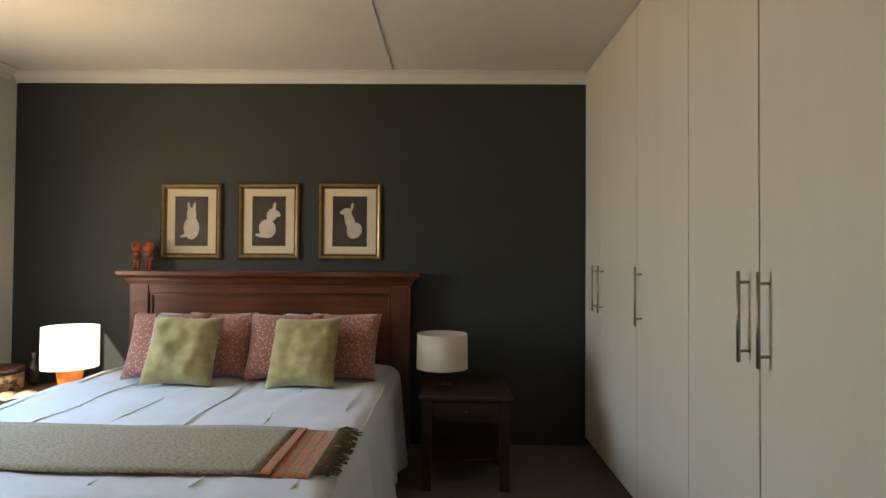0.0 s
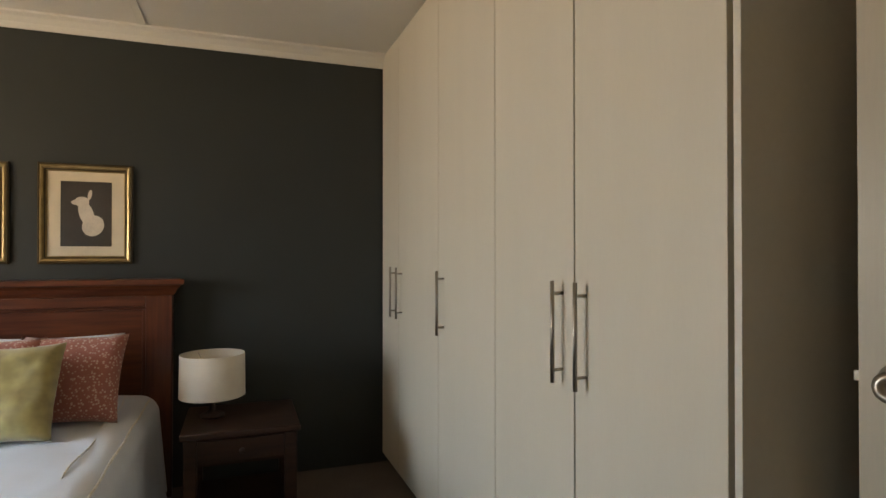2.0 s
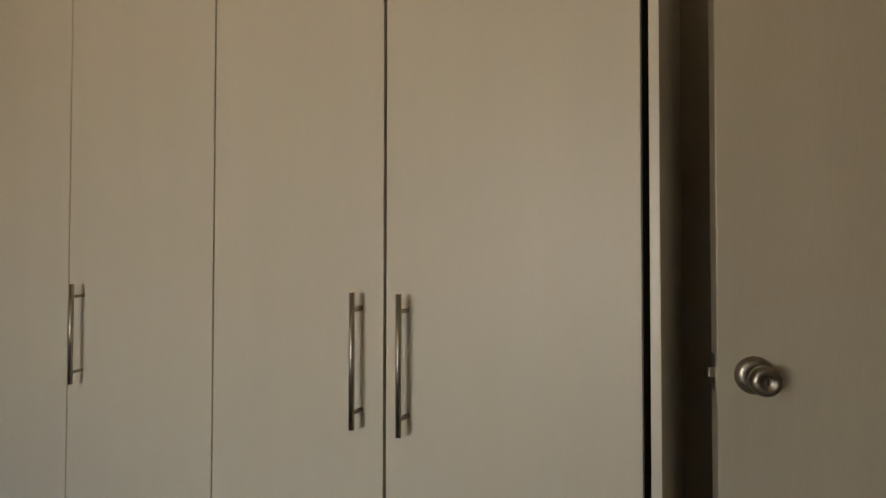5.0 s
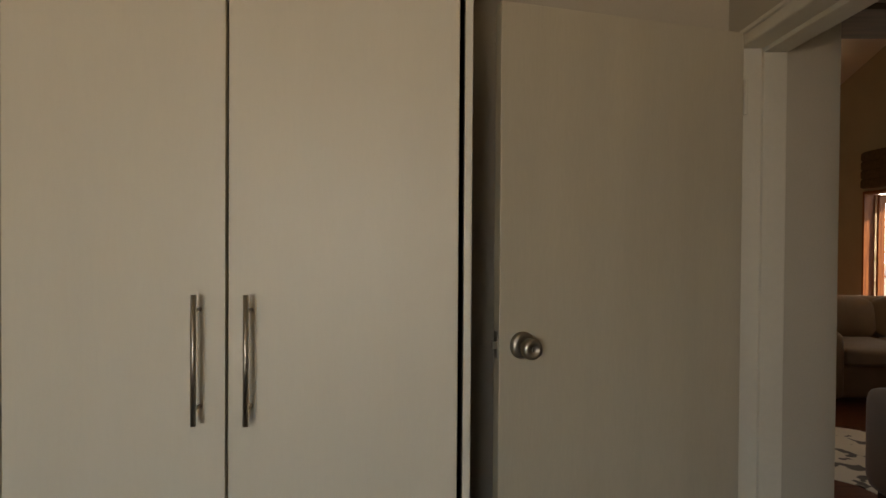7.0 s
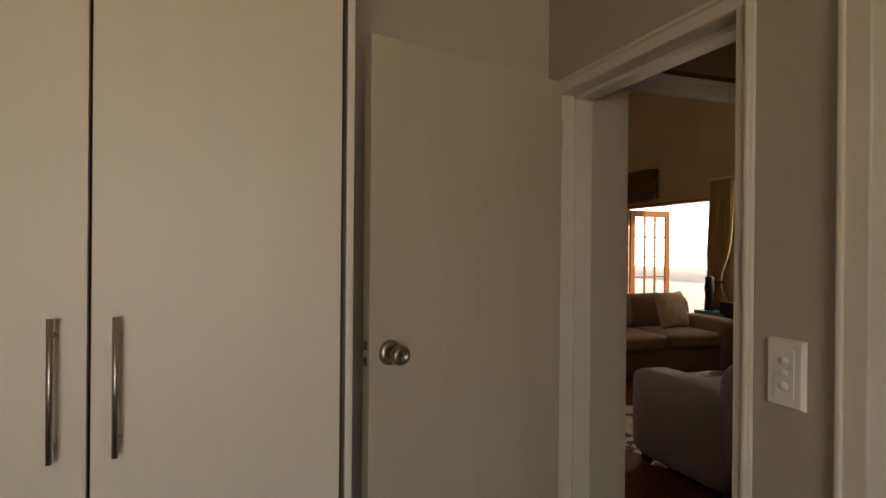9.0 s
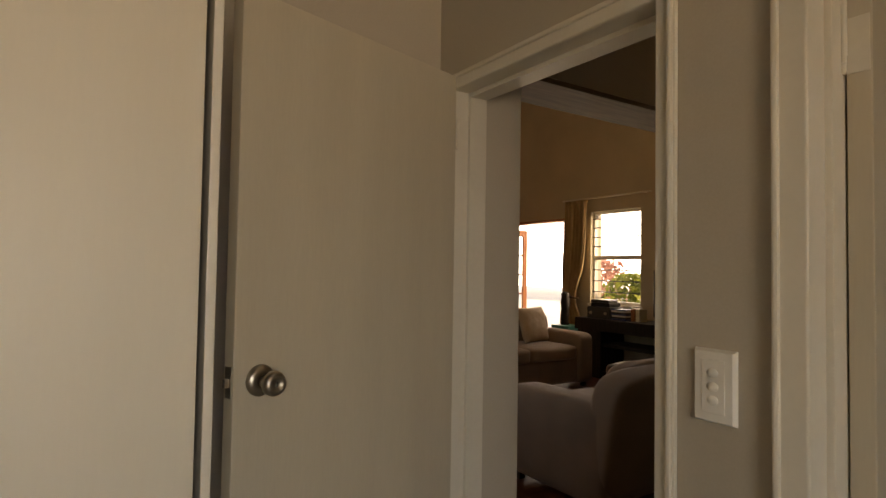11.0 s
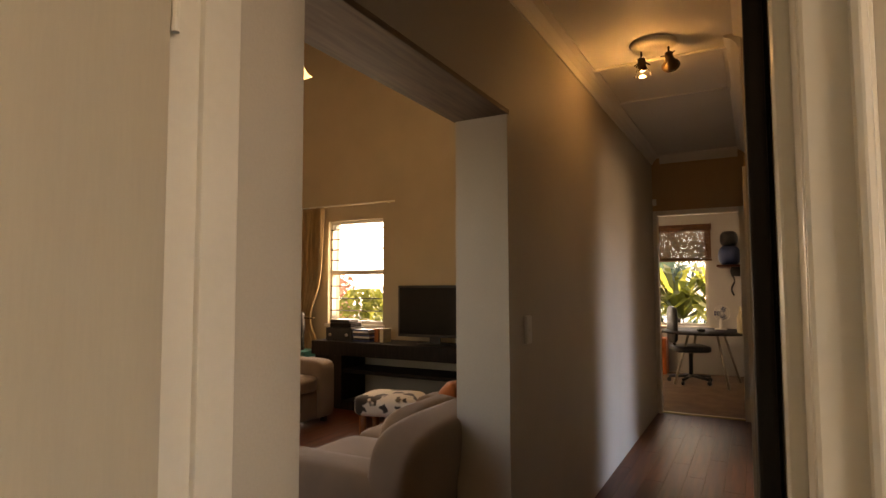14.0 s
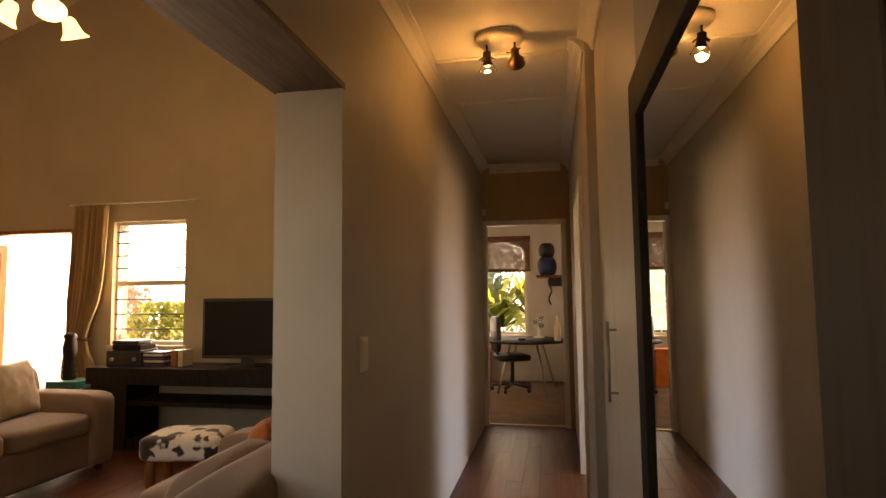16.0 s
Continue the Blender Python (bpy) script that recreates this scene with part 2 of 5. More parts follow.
def leafy(name, light, dark, through):
    """Leaves that pass some of the light behind them."""
    m = material(name, light, 0.5, vary=0.3, scale=3, grain=30, color2=dark)
    n, l = m.node_tree.nodes, m.node_tree.links
    tr, mx = n.new("ShaderNodeBsdfTranslucent"), n.new("ShaderNodeMixShader")
    tr.inputs["Color"].default_value = (*through, 1)
    mx.inputs["Fac"].default_value = 0.5
    l.new(n["Principled BSDF"].outputs["BSDF"], mx.inputs[1])
    l.new(tr.outputs["BSDF"], mx.inputs[2])
    l.new(mx.outputs["Shader"], n["Material Output"].inputs["Surface"])
    return m


M_LEAF = leafy("leaf_green", (0.12, 0.16, 0.04), (0.06, 0.09, 0.02), (0.34, 0.36, 0.07))
M_LEAFB = leafy("leaf_blue_green", (0.08, 0.12, 0.09), (0.04, 0.07, 0.05), (0.12, 0.2, 0.14))
M_PINKFL = leafy("dusty_pink_blossom", (0.35, 0.2, 0.14), (0.2, 0.1, 0.07), (0.6, 0.3, 0.22))
M_BARK = material("bark", (0.10, 0.07, 0.045), 0.9, vary=0.25, scale=8, grain=40, bump=0.6)
M_PAVE = material("pale_sunlit_paving", (0.55, 0.52, 0.46), 0.85, vary=0.1, scale=2, grain=40, bump=0.3)
M_STUDY = material("white_study_wall", (0.62, 0.60, 0.57), 0.6, vary=0.04, scale=2, grain=120)
M_BULB = glowing("bulb_glow", (1.0, 0.72, 0.36), 7)
M_BELL = glowing("lit_bell_shade", (1.0, 0.68, 0.26), 0.8)
M_GLASS = clear_glass("window_glass")
M_MIRROR = bpy.data.materials.new("mirror_silver")
M_MIRROR.use_nodes = True
_b = M_MIRROR.node_tree.nodes["Principled BSDF"]
_b.inputs["Base Color"].default_value, _b.inputs["Metallic"].default_value, _b.inputs["Roughness"].default_value = (0.86, 0.86, 0.84, 1), 1, 0.01
M_SCREEN = material("tv_screen_glass", (0.006, 0.006, 0.007), 0.22, vary=0.02, scale=3, grain=10, bump=0.0, spec=0.25)

# ---- mesh helpers ----


def finish(name, bm, mat, parent=None, label="", smooth=False):
    me = bpy.data.meshes.new(name)
    bmesh.ops.recalc_face_normals(bm, faces=bm.faces)
    if smooth:
        for f in bm.faces:
            f.smooth = True
    bm.to_mesh(me)
    bm.free()
    me.materials.append(mat)
    ob = new(name, me)
    if parent:
        ob.parent = parent
    if label:
        ob["label"] = label
    return ob


part = finish


def thing(name, x, y, z, rz=0.0, label="", category="", group="", kind=""):
    ob = new(name)
    ob.matrix_world = pose(x, y, z, 0, 0, rz)
    return tagged(ob, label, category, group, kind)


def add_box(bm, lo, hi, bevel=0.0, seg=2):
    vs = [bm.verts.new((x, y, z)) for x in (lo[0], hi[0]) for y in (lo[1], hi[1]) for z in (lo[2], hi[2])]
    fs = [bm.faces.new([vs[i] for i in q]) for q in ((0, 1, 3, 2), (4, 6, 7, 5), (0, 4, 5, 1), (2, 3, 7, 6), (0, 2, 6, 4), (1, 5, 7, 3))]
    if bevel:
        es = list({e for f in fs for e in f.edges})
        bmesh.ops.bevel(bm, geom=es, offset=bevel, segments=seg, affect="EDGES", profile=0.6)
    return vs


def box(name, lo, hi, mat, parent=None, bevel=0.004, seg=2, label="", smooth=False):
    bm = bmesh.new()
    add_box(bm, lo, hi, bevel, seg)
    return finish(name, bm, mat, parent, label, smooth)


def lathe(bm, profile, steps=24, at=(0, 0, 0), closed=False):
    """Turns (radius, height) pairs round the z axis."""
    rings = []
    for r, h in profile:
        rings.append([bm.verts.new((at[0] + r * math.cos(2 * math.pi * k / steps), at[1] + r * math.sin(2 * math.pi * k / steps), at[2] + h)) for k in range(steps)])
    for a, b in zip(rings, rings[1:]):
        for k in range(steps):
            bm.faces.new((a[k], a[(k + 1) % steps], b[(k + 1) % steps], b[k]))
    if closed:
        bm.faces.new(rings[0][::-1])
        bm.faces.new(rings[-1])


def turned(name, profile, mat, parent=None, steps=24, m=None, closed=True, label=""):
    bm = bmesh.new()
    lathe(bm, profile, steps, closed=closed)
    if m is not None:
        bm.transform(m)
    return finish(name, bm, mat, parent, label, True)


def rod(bm, a, b, r, steps=10, r2=None):
    a, b = Vector(a), Vector(b)
    q = (b - a).to_track_quat("Z", "Y").to_matrix()
    rings = [[bm.verts.new(p + q @ Vector((rr * math.cos(2 * math.pi * k / steps), rr * math.sin(2 * math.pi * k / steps), 0))) for k in range(steps)] for p, rr in ((a, r), (b, r2 or r))]
    for k in range(steps):
        bm.faces.new((rings[0][k], rings[0][(k + 1) % steps], rings[1][(k + 1) % steps], rings[1][k]))
    bm.faces.new(rings[0][::-1])
    bm.faces.new(rings[1])


def rods(name, ends, r, mat, parent=None, steps=10, label=""):
    bm = bmesh.new()
    for a, b in ends:
        rod(bm, a, b, r, steps)
    return finish(name, bm, mat, parent, label, True)


def wall(name, axis, p0, p1, u0, u1, z0, z1, mat, holes=()):
    """A wall whose faces stand at p0 and p1 of the axis, from u0 to u1 along the other, with holes (u0, u1, z0, z1) through it."""
    us = sorted({u0, u1, *[h[i] for h in holes for i in (0, 1)]})
    zs = sorted({z0, z1, *[h[i] for h in holes for i in (2, 3)]})
    bm = bmesh.new()
    inside = lambda u, z: any(h[0] < u < h[1] and h[2] < z < h[3] for h in holes)
    cell = {}
    for i in range(len(us) - 1):
        for j in range(len(zs) - 1):
            cell[i, j] = not inside((us[i] + us[i + 1]) / 2, (zs[j] + zs[j + 1]) / 2)
    v = {}

    def vert(p, i, j):
        k = (p, i, j)
        if k not in v:
            v[k] = bm.verts.new((p, us[i], zs[j]) if axis == "x" else (us[i], p, zs[j]))
        return v[k]
    for (i, j), full in cell.items():
        if not full:
            continue
        for p in (p0, p1):
            bm.faces.new([vert(p, a, b) for a, b in ((i, j), (i + 1, j), (i + 1, j + 1), (i, j + 1))])
        for di, dj, e in ((-1, 0, ((i, j), (i, j + 1))), (1, 0, ((i + 1, j), (i + 1, j + 1))), (0, -1, ((i, j), (i + 1, j))), (0, 1, ((i, j + 1), (i + 1, j + 1)))):
            if not cell.get((i + di, j + dj), False):
                (a, b), (c, d) = e
                bm.faces.new((vert(p0, a, b), vert(p0, c, d), vert(p1, c, d), vert(p1, a, b)))
    return tagged(finish(name, bm, mat), kind="structure")


def cornice(name, a, b, inward, size, z, mat, parent=None):
    """A coved moulding along the line a-b under the ceiling at z."""
    prof = [(0, 0), (0, -size), (0.012, -size), (0.016, -size * 0.86), (size * 0.30, -size * 0.62), (size * 0.62, -size * 0.30), (size * 0.88, -0.016), (size, -0.012), (size, 0)]
    bm = bmesh.new()
    i = Vector((*inward, 0)).normalized()
    rings = [[bm.verts.new(Vector((p[0], p[1], z)) + i * d + Vector((0, 0, h))) for d, h in prof] for p in (a, b)]
    k = len(prof)
    for j in range(k):
        bm.faces.new((rings[0][j], rings[0][(j + 1) % k], rings[1][(j + 1) % k], rings[1][j]))
    bm.faces.new(rings[0])
    bm.faces.new(rings[1][::-1])
    return tagged(finish(name, bm, mat, parent), kind="structure")


def soft_box(bm, lo, hi, puff=0.02, power=5.0, n=10, droop=0.0):
    """A stuffed block: a superellipsoid shell that swells over its faces."""
    c = [(a + b) / 2 for a, b in zip(lo, hi)]
    h = [(b - a) / 2 for a, b in zip(lo, hi)]
    grid = {}

    def put(p):
        key = tuple(round(x, 5) for x in p)
        if key not in grid:
            d = sum(abs(x) ** power for x in p) ** (1 / power)
            q = [x / d for x in p]
            s = [1 + puff / max(hh, 1e-6) * (1 - max(abs(q[j]) for j in range(3) if j != i) ** 2) for i, hh in enumerate(h)]
            grid[key] = bm.verts.new([c[i] + h[i] * q[i] * s[i] for i in range(3)])
        return grid[key]
    for ax in range(3):
        for sgn in (-1, 1):
            for a in range(n):
                for b in range(n):
                    f = []
                    for da, db in ((0, 0), (1, 0), (1, 1), (0, 1)):
                        p = [0, 0, 0]
                        p[ax], p[(ax + 1) % 3], p[(ax + 2) % 3] = sgn, -1 + 2 * (a + da) / n, -1 + 2 * (b + db) / n
                        f.append(put(p))
                    bm.faces.new(f)


def soft(name, lo, hi, mat, parent=None, puff=0.02, power=6.0, n=10, label="", m=None):
    bm = bmesh.new()
    soft_box(bm, lo, hi, puff, power, n)
    if m is not None:
        bm.transform(m)
    return finish(name, bm, mat, parent, label, True)


def pillow(name, w, h, d, mat, m, label, seed, group="", crease=0.014):
    """A scatter cushion that stands on its lower edge: pinched corners, a swollen middle, creases and a seam."""
    rnd = random.Random(seed)
    off = Vector((rnd.uniform(0, 50), rnd.uniform(0, 50), rnd.uniform(0, 50)))
    bm = bmesh.new()
    n = 22
    sheets = []
    for side in (-1, 1):
        rows = []
        for j in range(n + 1):
            row = []
            for i in range(n + 1):
                u, v = -1 + 2 * i / n, -1 + 2 * j / n
                pin = 1 - 0.07 * (1 - u * u) * (v * v)
                piv = 1 - 0.07 * (1 - v * v) * (u * u)
                t = max(0.0, (1 - u ** 4) * (1 - v ** 4)) ** 0.55
                wob = crease * noise.noise(Vector((u * 2.2, v * 2.2, side * 1.5)) + off) * t + 0.5 * crease * noise.noise(Vector((u * 5, v * 5, side * 2.5)) + off) * t
                row.append(bm.verts.new((u * w / 2 * piv, side * d / 2 * t + wob, h / 2 + v * h / 2 * pin - 0.02 * h * (1 - v) * (u * u) * 0.3)))
            rows.append(row)
        sheets.append(rows)
        for j in range(n):
            for i in range(n):
                bm.faces.new((rows[j][i], rows[j][i + 1], rows[j + 1][i + 1], rows[j + 1][i]))
    bmesh.ops.remove_doubles(bm, verts=bm.verts, dist=0.0006)
    low = min(v.co.z for v in bm.verts)
    for v in bm.verts:
        v.co.z -= low
    ob = finish(name, bm, mat, smooth=True)
    ob.matrix_world = m
    return tagged(ob, label, "cushion", group)


# ---- structure: bedroom ----
YN, YS, YB, XW, XE = 4.288, 0.755, 0.437, -2.846, 1.68
CEIL, CCEIL = 2.556, 2.76
wall("wall_bedroom_north", "y", YN, YN + 0.2, XW - 0.2, XE, 0, CEIL, M_DARK)
wall("wall_bedroom_west", "x", XW - 0.2, XW, YB, YN, 0, CEIL, M_PALE, [(1.9, 3.2, 0.85, 1.92)])
wall("wall_bedroom_east", "x", XE, XE + 0.2, YS, YN + 0.2, 0, CEIL, M_CREAM)
YT = 0.635
wall("wall_bedroom_south", "y", YT, YS, XW, 2.055, 0, CCEIL, M_CREAM, [(0.80, 1.595, 0, 1.945), (-0.42, 0.525, 0, 1.945)])
wall("wall_corridor_return_west", "y", YB, YT - 0.0005, XW, 0.80, 0, CCEIL, M_CREAM, [(-0.42, 0.525, 0, 1.945)])
wall("wall_corridor_return_east", "y", 0.468, YT - 0.0005, 1.588, 2.055, 0, CCEIL, M_CREAM)
floor_b = tagged(box("floor_bedroom", (XW - 0.2, YB, -0.15), (XE + 0.2, YN + 0.2, 0), M_CARPET, bevel=0), "brown carpet wall to wall", kind="structure")
ceil_bm = bmesh.new()
add_box(ceil_bm, (XW - 0.2, YS, CEIL), (XE + 0.2, YN + 0.2, CEIL + 0.15))
add_box(ceil_bm, (-0.24, YS, CEIL - 0.007), (-0.20, YN - 0.08, CEIL - 0.0005), 0.003)
tagged(finish("ceiling_bedroom", ceil_bm, M_CEIL), "white board ceiling with cover strips", kind="structure")
cornice("cornice_north", (XW, YN), (1.15, YN), (0, -1), 0.075, CEIL, M_CEIL)
cornice("cornice_west", (XW, YS), (XW, YN - 0.076), (1, 0), 0.075, CEIL, M_CEIL)
cornice("cornice_south", (XW + 0.076, YS), (XE, YS), (0, 1), 0.075, CEIL, M_CEIL)

# bathroom behind the first doorway
wall("wall_bathroom_west", "x", -1.2, -1.0, -1.9, YB, 0, 2.5, M_PALE)
wall("wall_bathroom_south", "y", -1.9, -1.7, -1.0, 0.62, 0, 2.5, M_PALE)
tagged(box("floor_bathroom", (-1.2, -1.9, -0.15), (0.62, YB - 0.002, 0), M_PAVE, bevel=0), kind="structure")
tagged(box("ceiling_bathroom", (-1.2, -1.9, 2.5), (0.62, YB - 0.002, 2.6), M_CEIL, bevel=0), kind="structure")


def door_frame(name, x0, x1, top, face, depth, label, w=0.048):
    """A rebated frame round an opening in the south wall: two jambs and a head, each with a raised bead."""
    f = thing(name, 0, 0, 0, 0, label, "door frame", kind="structure")
    for nm, lo, hi in (("jamb", x0 - w, x0 + 0.012), ("jamb", x1 - 0.012, x1 + w)):
        bm = bmesh.new()
        add_box(bm, (lo, face + 0.0005, 0), (hi, face + 0.012, top + w), 0.004)
        inner = (x0 + 0.0005, x0 + 0.013) if lo < x0 else (x1 - 0.013, x1 - 0.0005)
        add_box(bm, (inner[0], face - depth, 0), (inner[1], face + 0.010, top), 0.003)
        bead = (lo + 0.004, lo + 0.016) if lo < x0 else (hi - 0.016, hi - 0.004)
        add_box(bm, (bead[0], face + 0.010, 0), (bead[1], face + 0.022, top + w - 0.004), 0.005)
        stop = (x0 + 0.012, x0 + 0.026) if lo < x0 else (x1 - 0.026, x1 - 0.012)
        add_box(bm, (stop[0], face - depth, 0), (stop[1], face - 0.05, top), 0.003)
        finish(nm, bm, M_TRIM, f)
    bm = bmesh.new()
    add_box(bm, (x0 - w, face + 0.0005, top - 0.012), (x1 + w, face + 0.013, top + w + 0.001), 0.004)
    add_box(bm, (x0, face - depth, top - 0.013), (x1, face + 0.010, top - 0.0005), 0.003)
    add_box(bm, (x0 - w + 0.004, face + 0.010, top + w - 0.016), (x1 + w - 0.004, face + 0.023, top + w - 0.003), 0.005)
    add_box(bm, (x0 + 0.01, face - depth, top - 0.028), (x1 - 0.01, face - 0.05, top - 0.013), 0.003)
    finish("frame_head", bm, M_TRIM, f)
    return f


frame_a = door_frame("door_frame_1", 0.80, 1.595, 1.945, YS, 0.119, "cream painted door frame of the bedroom", 0.036)
box("strike_plate", (0.8125, 0.70, 1.07), (0.8150, 0.735, 1.195), M_STEEL, frame_a, 0.0008, label="steel strike plate")
frame_b = door_frame("door_frame_2", -0.42, 0.525, 1.945, YS, 0.15, "cream painted frame of the bathroom doorway")


def knob(parent, at, out):
    """A round door knob on a rose, along the way out of the leaf."""
    q = Vector(out).to_track_quat("Z", "Y").to_matrix().to_4x4()
    m = Matrix.Translation(at) @ q
    k = turned("knob", [(0.012, 0.0), (0.013, 0.028), (0.020, 0.036), (0.027, 0.048), (0.0275, 0.060), (0.024, 0.068), (0.012, 0.071), (0.011, 0.066), (0.004, 0.066)], M_STEEL, parent, 28, m)
    turned("rose", [(0.036, 0.0), (0.036, 0.004), (0.030, 0.012), (0.014, 0.016), (0.012, 0.012)], M_STEEL, k, 28, m)
    bm = bmesh.new()
    add_box(bm, (-0.001, -0.006, 0.064), (0.001, 0.006, 0.0685))
    bm.transform(m)
    finish("keyhole", bm, M_BLACK, k)
    return k


def door_leaf(name, hinge, free, top, label):
    """A flush leaf between two points of the plan, with knob, latch plate and hinges."""
    d = Vector(free) - Vector(hinge)
    w = d.length
    ob = thing(name, hinge[0], hinge[1], 0.012, math.degrees(math.atan2(d.y, d.x)), label, "door", kind="structure")
    box("leaf", (0, -0.02, 0), (w, 0.02, top - 0.012), M_DOOR, ob, 0.003)
    for s in (1, -1):
        knob(ob, (w - 0.065, 0.0205 * s, 1.074), (0, s, 0))
    box("latch_plate", (w - 0.001, -0.012, 1.04), (w + 0.0015, 0.012, 1.11), M_STEEL, ob, 0.0005, label="steel latch plate")
    box("latch_bolt", (w + 0.001, -0.006, 1.064), (w + 0.012, 0.006, 1.084), M_STEEL, ob, 0.002)
    for z in (0.22, 1.72):
        h = part("hinge", bmesh.new(), M_TRIM, ob)
        bm = bmesh.new()
        rod(bm, (-0.006, 0.022, z), (-0.006, 0.022, z + 0.1), 0.006)
        bm.to_mesh(h.data)
        bm.free()
    return ob


door_a = door_leaf("door_1", (1.578, 0.775), (1.360, 1.503), 1.970, "cream flush door standing open, round nickel knob")
door_b = door_leaf("door_2", (0.475, 0.66), (0.485, -0.165), 1.93, "cream bathroom door standing open on a painted hinge")
bm = bmesh.new()
HZ = 1.70
add_box(bm, (0.458, 0.6602, HZ), (0.494, 0.6625, HZ + 0.1), 0.001)
for k in range(5):
    rod(bm, (0.498, 0.666, HZ + 0.02 * k + 0.001), (0.498, 0.666, HZ + 0.02 * k + 0.019), 0.006)
for dz in (0.02, 0.05, 0.08):
    rod(bm, (0.475, 0.662, HZ + dz), (0.475, 0.6636, HZ + dz), 0.004, 8)
finish("painted_hinge", bm, M_TRIM, door_b, "cream painted butt hinge with screws").matrix_parent_inverse = door_b.matrix_world.inverted()


def switch_plate(name, at, rz, rockers, w, h, label):
    ob = thing(name, *at, rz, label, "light switch")
    bm = bmesh.new()
    vs = add_box(bm, (-w / 2, 0, -h / 2), (w / 2, 0.011, h / 2))
    for v in vs:
        if v.co.y > 0.005:
            v.co.x *= 0.88
            v.co.z *= 0.93
    finish("cover_plate", bm, M_WHITEP, ob)
    box("insert", (-w * 0.27, 0.0105, -h * 0.36), (w * 0.27, 0.0130, h * 0.36), M_WHITEP, ob, 0.001)
    for k in range(rockers):
        z = (k - (rockers - 1) / 2) * 0.026
        turned("rocker", [(0.0092, 0), (0.0092, 0.0012), (0.0078, 0.0018), (0.007, 0.003), (0.001, 0.0034)], M_WHITEP, ob, 18, Matrix.Translation((0, 0.0128, z)) @ pose(0, 0, 0, -90, 0, 0) @ Matrix.Scale(1.25, 4, (1, 0, 0)))
    return ob


switch_plate("light_switch", (0.681, YS + 0.0005, 1.127), 0, 3, 0.086, 0.142, "white three-button light switch on greige wall")

# ---- structure: corridor and living room ----
XL, XL2, YP, YF = 1.795, 2.055, -1.06, -5.222
XR = 0.82
wall("wall_corridor_east", "x", XL, XL2, YF, 0.4675, 0, CCEIL, M_CREAM, [(YP, 0.4675, 0, 2.16)])
wall("wall_living_gable_side", "x", XL + 0.05, XL2, YF, YB, CCEIL, 4.9, M_LIVING)
wall("wall_corridor_west_near", "x", XR - 0.2, XR, -0.80, YB, 0, CCEIL, M_CREAM)
wall("wall_corridor_west_far", "x", 0.67, 0.87, YF, -2.2, 0, CCEIL, M_CREAM, [(-3.75, -2.86, 0, 2.06)])
wall("wall_corridor_end", "y", YF - 0.2, YF, 0.67, XL2, 0, CCEIL, M_OCHRE, [(0.955, 1.765, 0, 2.12)])
tagged(box("ceiling_corridor", (0.3, YF - 0.2, CCEIL), (XL2, YT - 0.001, CCEIL + 0.12), M_CEIL, bevel=0), "white corridor ceiling", kind="structure")
cornice("cornice_corridor_east", (XL, YF), (XL, YB), (-1, 0), 0.085, CCEIL, M_CEIL)
cornice("cornice_corridor_west", (0.87, YF), (0.87, -2.2), (1, 0), 0.085, CCEIL, M_CEIL)
cornice("cornice_corridor_near", (XR, -2.2), (XR, YB), (1, 0), 0.085, CCEIL, M_CEIL)
cornice("cornice_corridor_end", (0.955, YF), (XL - 0.086, YF), (0, 1), 0.085, CCEIL, M_CEIL)
hatch = thing("ceiling_hatch", 1.33, -2.75, CCEIL - 0.001, 0, "white ceiling hatch with timber edging", "hatch", kind="structure")
box("panel", (-0.36, -0.36, -0.006), (0.36, 0.36, 0), M_CEIL, hatch, 0.002)
for lo, hi in (((-0.40, 0.36), (0.40, 0.40)), ((-0.40, -0.40), (0.40, -0.36)), ((-0.40, -0.36), (-0.36, 0.36)), ((0.36, -0.36), (0.40, 0.36))):
    box("edging", (*lo, -0.016), (*hi, 0), M_CEIL, hatch, 0.004)
switch_plate("corridor_switch", (XL - 0.0005, -1.285, 1.158), 90, 1, 0.075, 0.135, "white single light switch on corridor wall")

# far frame
ff = thing("door_frame_3", 0, 0, 0, 0, "cream frame of the study doorway", "door frame", kind="structure")
for lo, hi in (((0.915, 0), (0.967, 2.16)), ((1.753, 0), (1.794, 2.16))):
    box("jamb", (lo[0], YF - 0.1, lo[1]), (hi[0], YF + 0.014, hi[1]), M_TRIM, ff, 0.004)
box("frame_head", (0.967, YF - 0.1, 2.108), (1.753, YF + 0.013, 2.16), M_TRIM, ff, 0.004)
box("threshold", (0.967, YF - 0.08, 0), (1.753, YF - 0.02, 0.012), M_BRASS, ff, 0.003, label="brass threshold strip")
fs = thing("door_frame_4", 0, 0, 0, 0, "cream frame of the side room doorway", "door frame", kind="structure")
for y0, y1 in ((-2.86 - 0.012, -2.86 + 0.06), (-3.75 - 0.06, -3.75 + 0.012)):
    box("jamb", (0.70, y0, 0), (0.892, y1, 2.12), M_TRIM, fs, 0.004)
box("frame_head", (0.70, -3.738, 2.048), (0.892, -2.872, 2.12), M_TRIM, fs, 0.004)
sensor = tagged(box("alarm_sensor", (1.755, YF + 0.001, 2.22), (1.79, YF + 0.035, 2.29), M_WHITEP, bevel=0.006), "small white alarm sensor above study doorway", "sensor")

# built-in cupboard in the corridor
cup = thing("corridor_cupboard", 0, 0, 0, 0, "cream built-in corridor cupboard with bar handles", "cupboard", kind="")
box("body", (0.40, -2.2, 0), (XR - 0.02, -0.802, CCEIL - 0.002), M_WARD, cup, 0.003)


